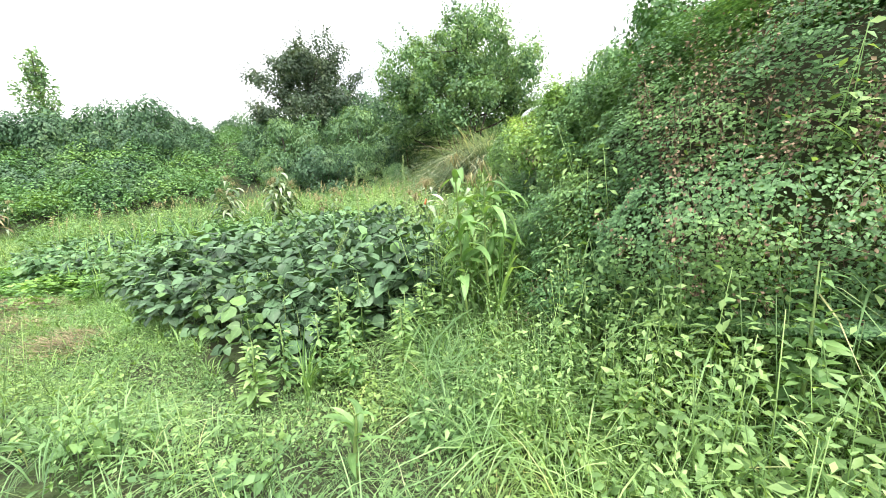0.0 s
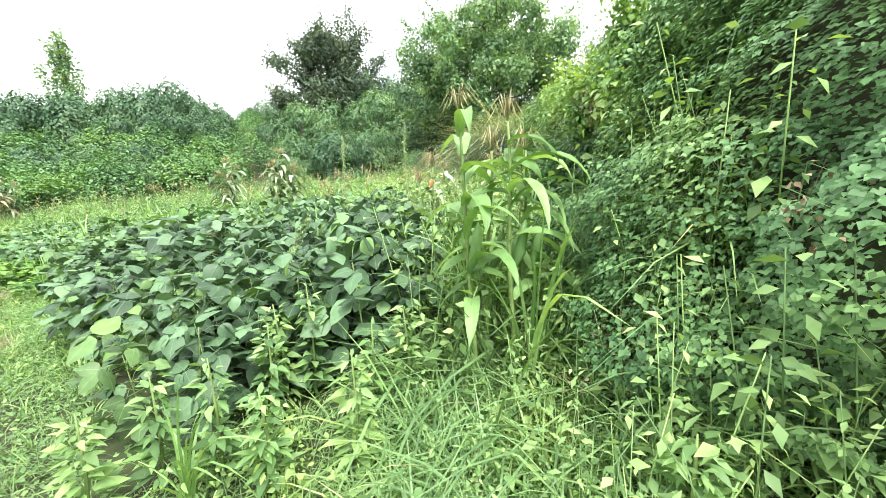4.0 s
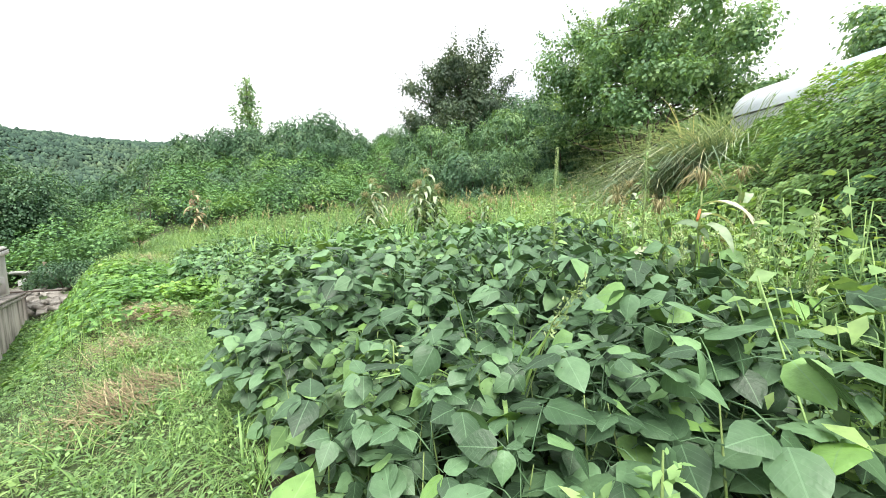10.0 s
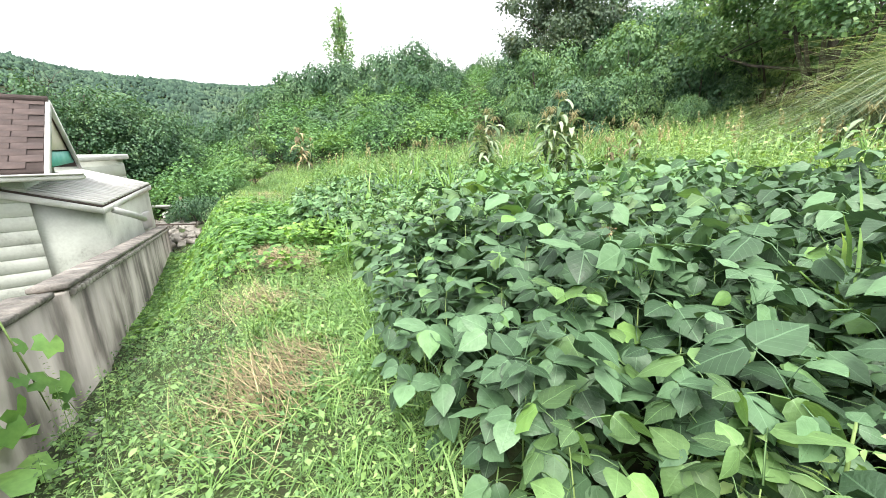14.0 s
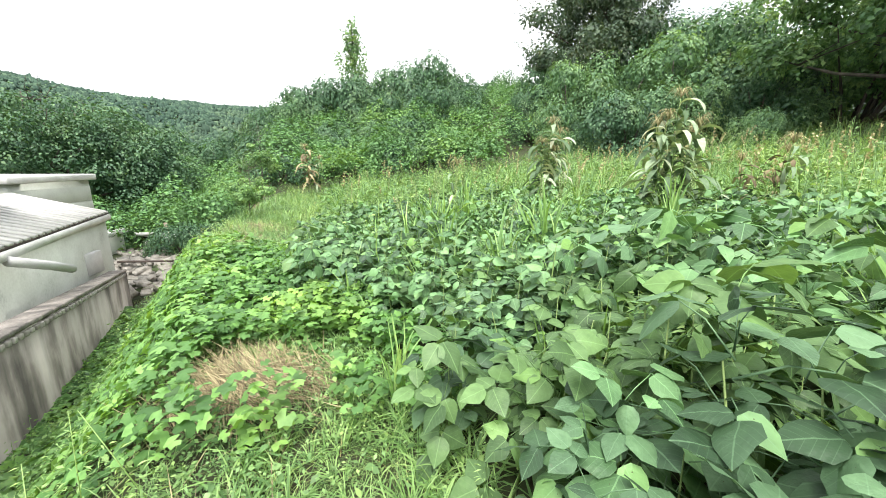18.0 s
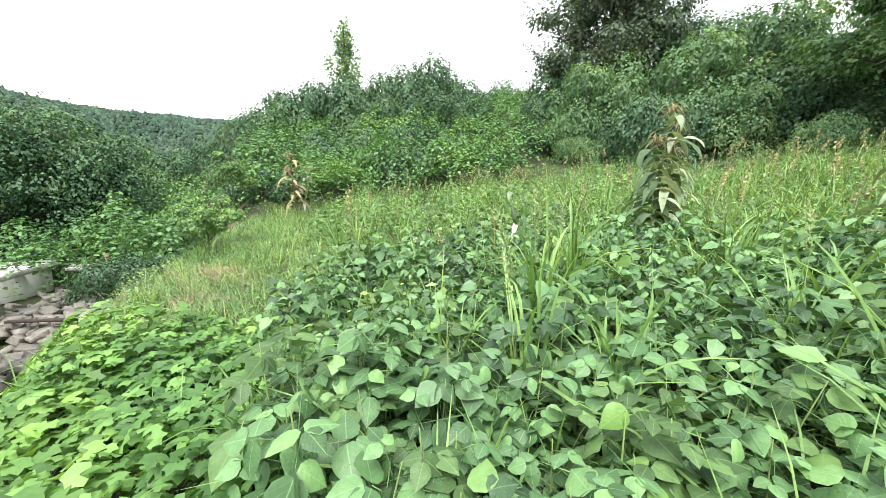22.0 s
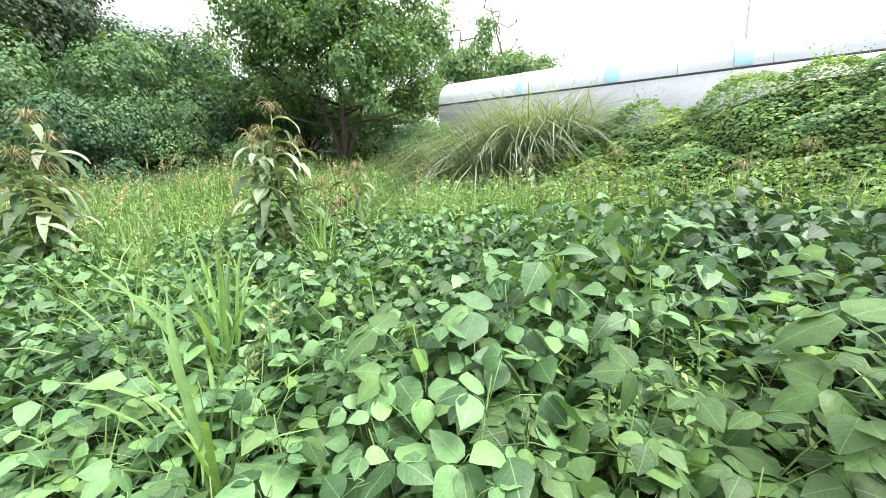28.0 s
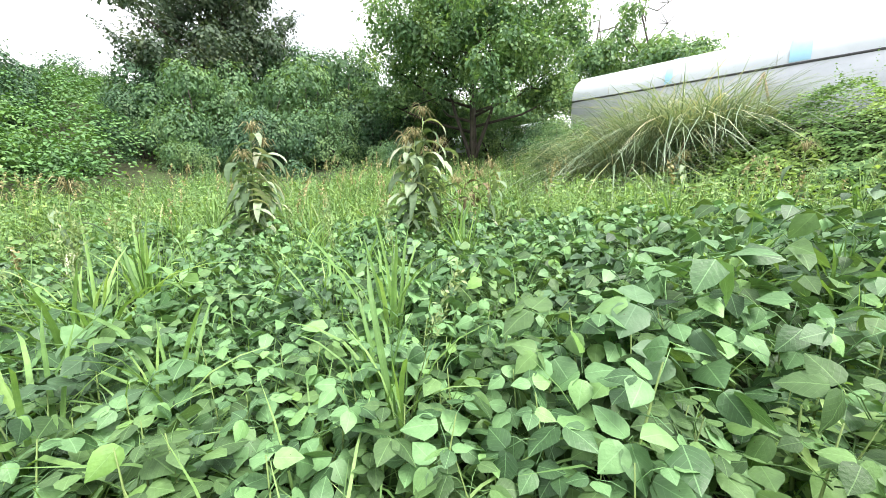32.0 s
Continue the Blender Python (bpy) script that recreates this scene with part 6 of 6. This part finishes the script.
x, y = sown(24000, -3.5, 9, 9.5, 21, far_field)
lawn("field_grass", x, y, rng.uniform(0.15, 0.42, len(x)) * (1 + 0.8 * lumps(x, y, 0.9, 9)), 0.4, FIELD_GRASS, "high light green grass over the far field", 0.02, 0.5)
x, y = sown(1500, -3.2, 9, 10, 21, lambda x, y: far_field(x, y) * (lumps(x, y, 0.8, 24) > 0.1))
clumps("tall_field_grass", x, y, 14, rng.uniform(0.5, 1.05, len(x)) * np.where(x < -1.3, 0.5, 1), FIELD_GRASS, "tall clumps of grass standing over the far field", 0.022, 0.5, 0.3)
x, y = sown(1500, -3.4, -1.0, 10.3, 19, lambda x, y: (x > -3.3) * (slope_normal(x, y)[:, 2] > 0.86) * (bean_share(x, y) < 0.1))
clumps("edge_grass", x, y, 16, rng.uniform(0.12, 0.34, len(x)), LIGHT_GRASS, "short bright grass on the edge above the yard", 0.035, 0.6, 0.4)


def side_field(x, y):
    right = bean_right(y)
    return ((x > right - 0.1) & (x < 19) & (y < 16) & (y > 0.4) & (bank_share(x, y) < 0.12)) * np.where(x > 9, 0.6, 1.0)


x, y = sown(42000, 0.8, 17, 0.4, 16, side_field)
lawn("side_grass", x, y, rng.uniform(0.25, 0.7, len(x)) * (1 + 0.7 * lumps(x, y, 0.8, 10)), 0.35, FIELD_GRASS, "high weeds and grass between beans and bank", 0.02, 0.6)
x, y = sown(1900, 1.6, 12, 0.8, 15, lambda x, y: side_field(x, y) * (lumps(x, y, 0.7, 25) > 0.0))
clumps("tall_side_grass", x, y, 14, rng.uniform(0.6, 1.15, len(x)), FIELD_GRASS, "tall yellow-green grass clumps along the bank's foot", 0.02, 0.5, 0.35)


x, y = sown(1500, 1.3, 7, 0.6, 7, lambda x, y: side_field(x, y) * (lumps(x, y, 0.6, 29) > -0.1))
clumps("pale_side_grass", x, y, 13, rng.uniform(0.5, 1.0, len(x)), LIGHT_GRASS, "pale arching grass between the beans and the bank", 0.024, 0.8, 0.4)


def light_head(seed):
    r = np.random.default_rng(seed)
    n = 26
    s = r.uniform(0.78, 1.0, n)
    p = np.c_[0.1 * (s - 0.5) ** 2 * 4, 0.0 * s, s] + r.normal(0, 0.012, (n, 3))
    seeds = FAR_LEAF.spread(p, frames(r.normal(0, 1, (n, 3)), r.normal(0, 0.5, (n, 3)) + (0.3, 0, 1)), np.full(n, 0.035))
    return joined([tube([(0, 0, 0), (0.02, 0, 0.5), (0.1, 0, 1)], [0.003, 0.0025, 0.001], 3), seeds])


x, y = sown(420, -1.0, 10, 1, 19, lambda x, y: np.maximum(side_field(x, y), 0.4 * far_field(x, y)))
k = len(x)
lone("seed_grass", joined([light_head(440 + j).spread(np.c_[x, y, ground(x, y)][j::3], frames(up_ish(k, 0.14), any_way(k))[j::3], rng.uniform(0.7, 1.25, k)[j::3]) for j in range(3)]), TASSEL, "ripe tan grass heads standing over the field", "grass", kind="stuff")


def herb_shape(seed, n=12, size=0.12, tall=0.4, narrow=0.5, template=None):
    """A small weed: a stem with pointed leaves in loose whorls."""
    r = np.random.default_rng(seed)
    a = 2.4 * np.arange(n) + r.normal(0, 0.4, n)
    s = np.linspace(0.2, 1, n)
    way = np.c_[np.cos(a), np.sin(a), r.uniform(-0.5, 0.6, n)]
    leaves = (template or leaf(narrow, (0.34, 0.7), (1.0, 0.66), 0.35, 0.22)).spread(np.c_[0.03 * np.sin(5 * s), 0 * s, tall * s] + way * 0.03, frames(np.c_[0 * a, 0 * a, 1 + 0 * a] + r.normal(0, 0.4, (n, 3)), way), size * r.uniform(0.5, 1.25, n) * (1.2 - 0.6 * s))
    return joined([tube([(0, 0, 0), (0, 0, tall)], [0.004, 0.002], 3), leaves])


HERBS = [herb_shape(600, 10, 0.1, 0.32, 0.62), herb_shape(601, 12, 0.085, 0.45, 0.34), herb_shape(602, 9, 0.12, 0.26, 0.7), herb_shape(603, 14, 0.07, 0.5, 0.5)]
TALL_HERBS = [herb_shape(610 + k, 20, 0.085, 0.75, 0.5, leaf((0.4, 0.55, 0.3, 0.48)[k], (0.45,), (1.0,), 0.3, 0.22)) for k in range(4)]


def herbs(name, x, y, size, mat, label, kinds=HERBS):
    n = len(x)
    turn = frames(up_ish(n, 0.2), any_way(n))
    p = np.c_[x, y, ground(x, y)]
    lone(name, joined([kinds[k].spread(p[k::4], turn[k::4], size[k::4]) for k in range(4)]), mat, label, "weeds", kind="stuff")


x, y = sown(8500, -3.6, 1.9, -3.2, 9, lambda x, y: verge_share(x, y) * np.where(x + 0.3 * y > 0.3, 1.0, 0.6) * (off_track(x, y) > 0.12) * (lumps(x, y, 0.55, 71) > -0.25))
herbs("verge_weeds", x, y, rng.uniform(0.3, 0.8, len(x)) * np.where(y > 1.5, 0.62, 1) * (1 + 0.3 * lumps(x, y, 0.8, 72)), WEED, "small leafy weeds in the verge grass")
def corner_share(x, y):
    return (bank_share(x, y) < 0.4) * step(-0.1, 0.6, 0.75 * x - 0.66 * y) * (off_track(x, y) > 0.5)


x, y = sown(4200, 0.1, 3.4, -3.2, 1.4, lambda x, y: corner_share(x, y) * (lumps(x, y, 0.5, 26) > -0.35))
herbs("corner_weeds", x, y, rng.uniform(0.3, 0.75, len(x)), WEED_LIGHT, "light green leafy weeds on the rising ground below the bank")
x, y = sown(1300, 0.1, 3.4, -3.2, 1.2, lambda x, y: corner_share(x, y) * step(-0.2, 0.2, x + 0.2 * lumps(x, y, 0.4, 27)))
herbs("tall_weeds", x, y, np.interp(0.75 * x - 0.66 * y, (0.3, 1.0, 1.6), (0.45, 0.85, 1.05)) * rng.uniform(0.55, 1.1, len(x)), WEED_LIGHT, "tall leafy weeds heaped against the bank", TALL_HERBS)
x, y = sown(900, 0.1, 3.2, -3.0, 1.4, lambda x, y: (bank_share(x, y) < 0.45) * step(-0.1, 0.6, 0.75 * x - 0.66 * y) * (off_track(x, y) > 0.4))
clumps("corner_grass", x, y, 15, rng.uniform(0.3, 0.62, len(x)), LIGHT_GRASS, "tufts of light arching grass among the weeds", 0.022, 1.05, 0.55)
x, y = sown(5200, -3, 12, 1.0, 20, lambda x, y: np.maximum(side_field(x, y), far_field(x, y)) * (lumps(x, y, 0.9, 15) > -0.25))
herbs("field_weeds", x, y, rng.uniform(0.6, 1.2, len(x)) * (1 + 0.4 * lumps(x, y, 1.1, 41)) * np.where(x < -1.2, 0.45, 1), WEED, "pale green leafy weeds over the field", TALL_HERBS)


x, y = sown(3400, 1.2, 7, 0.7, 8, lambda x, y: side_field(x, y) * (lumps(x, y, 0.7, 28) > -0.4))
herbs("pale_weeds", x, y, rng.uniform(0.9, 1.6, len(x)) * np.interp(x, (3.5, 5.5), (1.08, 0.85)), WEED_LIGHT, "tall pale green weeds crowding between the beans and the bank", TALL_HERBS)
x, y = sown(320, 1.5, 2.5, -0.3, 0.9, lambda x, y: (off_track(x, y) > 1.3) * (bank_share(x, y) < 0.5))
herbs("corn_side_weeds", x, y, rng.uniform(0.6, 1.05, len(x)), WEED_LIGHT, "tall light green weeds crowding round the green corn", TALL_HERBS)
FEATHER = [herb_shape(630 + k, 70, 0.05, 0.7, 0.2, Shape([(0, 0, 0), (0.1, 0.45, 0.03), (0, 1, -0.2), (-0.1, 0.45, 0.03)], [(0, 1, 2), (0, 2, 3)], [(0, 0), (0.5, 0.5), (0, 1), (-0.5, 0.5)])) for k in range(4)]
x, y = sown(900, -3.2, 0.0, -2.6, 6.5, lambda x, y: verge_share(x, y) * (lumps(x, y, 0.9, 73) > -0.1) * step(0.35, 0.7, off_track(x, y)) * step(0.05, 0.2, x - yard_line(y)))
herbs("feathery_weeds", x, y, rng.uniform(0.45, 0.95, len(x)), WEED_LIGHT, "wispy light green weeds with fine narrow leaves on the verge", FEATHER)
x, y = sown(700, -4.4, -0.6, 1.0, 12, lambda x, y: 1.0 * (np.abs(x - yard_line(y) - 0.22) < 0.16))
herbs("wall_weeds", x, y, rng.uniform(0.3, 0.75, len(x)), WEED, "leafy weeds growing along the foot of the yard wall", HERBS)


BROAD_HERBS = [herb_shape(620 + k, 12, 0.15, 0.5, 0.6, leaf((0.62, 0.5, 0.7, 0.45)[k], (0.45,), (1.0,), 0.3, 0.2)) for k in range(4)]
x, y = sown(3200, -1.4, 11, 2.0, 20, lambda x, y: np.maximum(side_field(x, y), far_field(x, y)) * (lumps(x, y, 1.3, 61) > -0.1))
herbs("broad_weeds", x, y, rng.uniform(0.7, 1.35, len(x)), WEED, "broad-leaved green weeds spread over the field", BROAD_HERBS)


def hop_share(x, y):
    return ((x < bean_edge(y) + 0.25) & (x > yard_line(y) - 0.05) & (y > 6.6) & (y < 11.0 - 0.4 * (x + 2.2))) * (0.4 + 0.6 * step(6.6, 7.8, y)) * (np.hypot((x + 1.4), (y - 7.35)) > 0.42)


x, y = sown(30000, -5, 0.3, 6, 13.5, hop_share)
x, y = x[off_track(x, y) > 0.1], y[off_track(x, y) > 0.1]
h = (0.06 + 0.26 * step(0.2, 1.5, x - yard_line(y)) * rng.random(len(x)) ** 0.7 * (1 + 0.4 * lumps(x, y, 0.8, 11)))
lone("hop_vines", lobed().spread(np.c_[x, y, ground(x, y) + h], frames(slope_normal(x, y) + rng.normal(0, 0.32, (len(x), 3)), any_way(len(x), 0.3)), rng.uniform(0.05, 0.115, len(x))), HOP, "carpet of bright green lobed hop vine leaves", "vine", kind="stuff")


# low plants that fill the ground under everything near the walk
def floor_share(x, y):
    return ((x > yard_line(y) + 0.1) & (bank_share(x, y) < 0.05) & (y < 20)) * 1.0


x, y = sown(34000, -4.4, 6, -3.4, 14, floor_share)
lone("ground_cover", leaf(0.6, (0.5,), (1.0,), 0.2, 0.15).spread(np.c_[x, y, ground(x, y) + rng.uniform(0.02, 0.14, len(x))], frames(up_ish(len(x), 0.5), any_way(len(x), 0.2)), rng.uniform(0.02, 0.05, len(x)) * np.where(x < -0.4, 1.25, 1)), WEED, "small low weeds covering the soil", "weeds", kind="stuff")


def carpet_share(x, y):
    return ((x > yard_line(y) + 0.02) & ((x < bean_edge(y) + 0.1) | (y < 1.6)) & (bank_share(x, y) < 0.1)) * (0.5 + 0.5 * (lumps(x, y, 0.35, 75) > -0.3))


x, y = sown(130000, -4.4, 2.4, -3.3, 9.5, carpet_share)
lone("low_weeds", leaf(0.62, (0.5,), (1.0,), 0.2, 0.15).spread(np.c_[x, y, ground(x, y) + rng.random(len(x)) ** 1.5 * 0.13], frames(up_ish(len(x), 0.45), any_way(len(x), 0.15)), rng.uniform(0.011, 0.032, len(x))), WEED, "carpet of small round-leaved weeds over the verge", "weeds", kind="stuff")


def straw(x, y, r, n, seed, label="heap of dead brown straw lying on the grass"):
    q = np.random.default_rng(seed)
    lie = 2.3 + q.normal(0, 0.4, n)
    px, py = x + q.normal(0, r, n), y + q.normal(0, r * 0.8, n)
    z = ground(px, py) + 0.04 + 0.12 * q.random(n) * np.exp(-((px - x) ** 2 + (py - y) ** 2) / r**2)
    way = np.c_[np.cos(lie), np.sin(lie), q.normal(0, 0.15, n)]
    lone("straw_heap", blade(0.013, 0.15, 3).spread(np.c_[px, py, z] - way * 0.2, frames(way, q.normal(0, 0.3, (n, 3)) + (0, 0, 1)), q.uniform(0.25, 0.6, n)), STRAW, label, "straw", group="straw heaps", kind="stuff")


for k, (x, y, r, n) in enumerate(((-1.45, 7.3, 0.24, 1300), (-1.2, 4.55, 0.2, 300), (-1.0, 4.8, 0.14, 140), (-1.4, 5.9, 0.2, 220), (-2.5, 12.9, 0.35, 700), (-2.45, 11.9, 0.2, 300))):
    straw(x, y, r, n, 700 + k)


def sapling(x, y, h, seed):
    tree("sapling", x, y, h * 1.6, 0.42, 16, 0.02, 5200, 0.16, 0.05, WEED, "thin green sapling on the grass edge", "sapling", seed, 0.3)


sapling(-3.5, 18.0, 1.9, 81)
sapling(-3.1, 14.6, 1.1, 82)


def pumpkin_vine():
    """Broad vine leaves spilling over the yard wall."""
    n = 260
    y = rng.uniform(2.0, 4.9, n)
    s = rng.normal(0, 0.24, n)
    x = yard_line(y) - 0.5 + s
    z = 0.9 - 0.12 * (y - 1.9) + 0.05 + 0.16 * rng.random(n) - np.where(s > 0.25, (s - 0.25) * 2.4, 0)
    o = thing("pumpkin_vine", pose(0, 0, 0), "pumpkin vine with broad yellow-green leaves on the yard wall", "vine")
    size = rng.uniform(0.14, 0.28, n)
    turn = frames(up_ish(n, 0.45), any_way(n, 0.4))
    for k in range(n):
        q = slice(k, k + 1)
        part("leaf", lobed().spread(np.c_[x, y, z][q], turn[q], size[q]), HOP, o)
    for yy in (2.3, 2.9, 3.3, 4.1, 4.6):
        at = np.array((yard_line(yy), yy, 0.86 - 0.12 * (yy - 1.9)))
        long = rng.uniform(0.3, 0.65)
        pts = [at + (-0.25, 0, 0.08), at + (0.03, 0.02, 0.08), at + (0.06, 0.04, -0.4 * long), at + (0.05, 0.1, -long)]
        part("runner", tube(pts, [0.006, 0.006, 0.005, 0.003], 5), STEM, o)
        m = 7
        w = np.linspace(0.1, 1, m)[:, None]
        p = at + (0.08, 0.05, 0) + np.c_[rng.normal(0, 0.03, m), rng.normal(0, 0.09, m), -long * w[:, 0]]
        turns = frames(rng.normal(0, 0.3, (m, 3)) + (1, 0, 0.4), rng.normal(0, 0.4, (m, 3)) - (0, 0, 1))
        for j in range(m):
            part("leaf", lobed().spread(p[j:j + 1], turns[j:j + 1], rng.uniform(0.09, 0.17, 1)), HOP, o)


pumpkin_vine()


def wall_debris():
    """Small stones and rubbish along the foot of the yard wall."""
    for k in range(46):
        y = rng.uniform(2.2, 12.0)
        x = yard_line(y) + rng.uniform(0.04, 0.24)
        r = rng.uniform(0.015, 0.05)
        bm = bmesh.new()
        bmesh.ops.create_icosphere(bm, subdivisions=1, radius=1)
        for v in bm.verts:
            v.co *= 0.7 + 0.5 * noise.random()
        bm.verts.index_update()
        sh = Shape([v.co[:] for v in bm.verts], [[v.index for v in f.verts] for f in bm.faces])
        bm.free()
        lone("stone", sh.spread([(0, 0, 0)], np.eye(3)[None], np.array([[r * 1.4, r, r * 0.7]])), SLAB if k % 4 == 0 else STONE, "small stone lying at the foot of the yard wall", "stone", group="stones by the wall", m=pose(x, y, float(ground(x, y)) + 0.4 * r, 0, 0, rng.uniform(0, 180)))


wall_debris()
lone("plastic_rag", box(-0.028, 0.028, -0.008, 0.008, -0.04, 0.04, 0.005), rough_material("orange_plastic", [(0.3, (0.6, 0.16, 0.06)), (0.7, (0.75, 0.24, 0.1))], 9, 0.6, 0.1), "scrap of orange plastic tied to a corn plant", "plastic", m=pose(2.72, 2.53, float(ground(2.72, 2.53)) + 1.15, 10, 20, 30))


def shingles():
    """Courses of shingle tabs on the slope that faces the field."""
    w, drop, ridge = 1.47, 1.02, 2.15
    slope = math.atan2(drop, w)
    tab = box(-0.162, 0.162, -0.085, 0.075, 0, 0.012, 0.004).mesh("shingle", SHINGLE)
    front = [o for o in HOUSE.children if o.name.startswith("roof")][0]
    for row in range(12):
        d = 0.06 + 0.146 * row
        for k in range(17):
            x = -0.17 - 0.335 * k - (0.167 if row % 2 else 0)
            q = new("shingle", tab)
            q.parent = front
            q.matrix_basis = pose(x, -d * math.cos(slope), ridge - d * math.sin(slope) + 0.006, math.degrees(slope) - 1.5, 0, 0)


shingles()
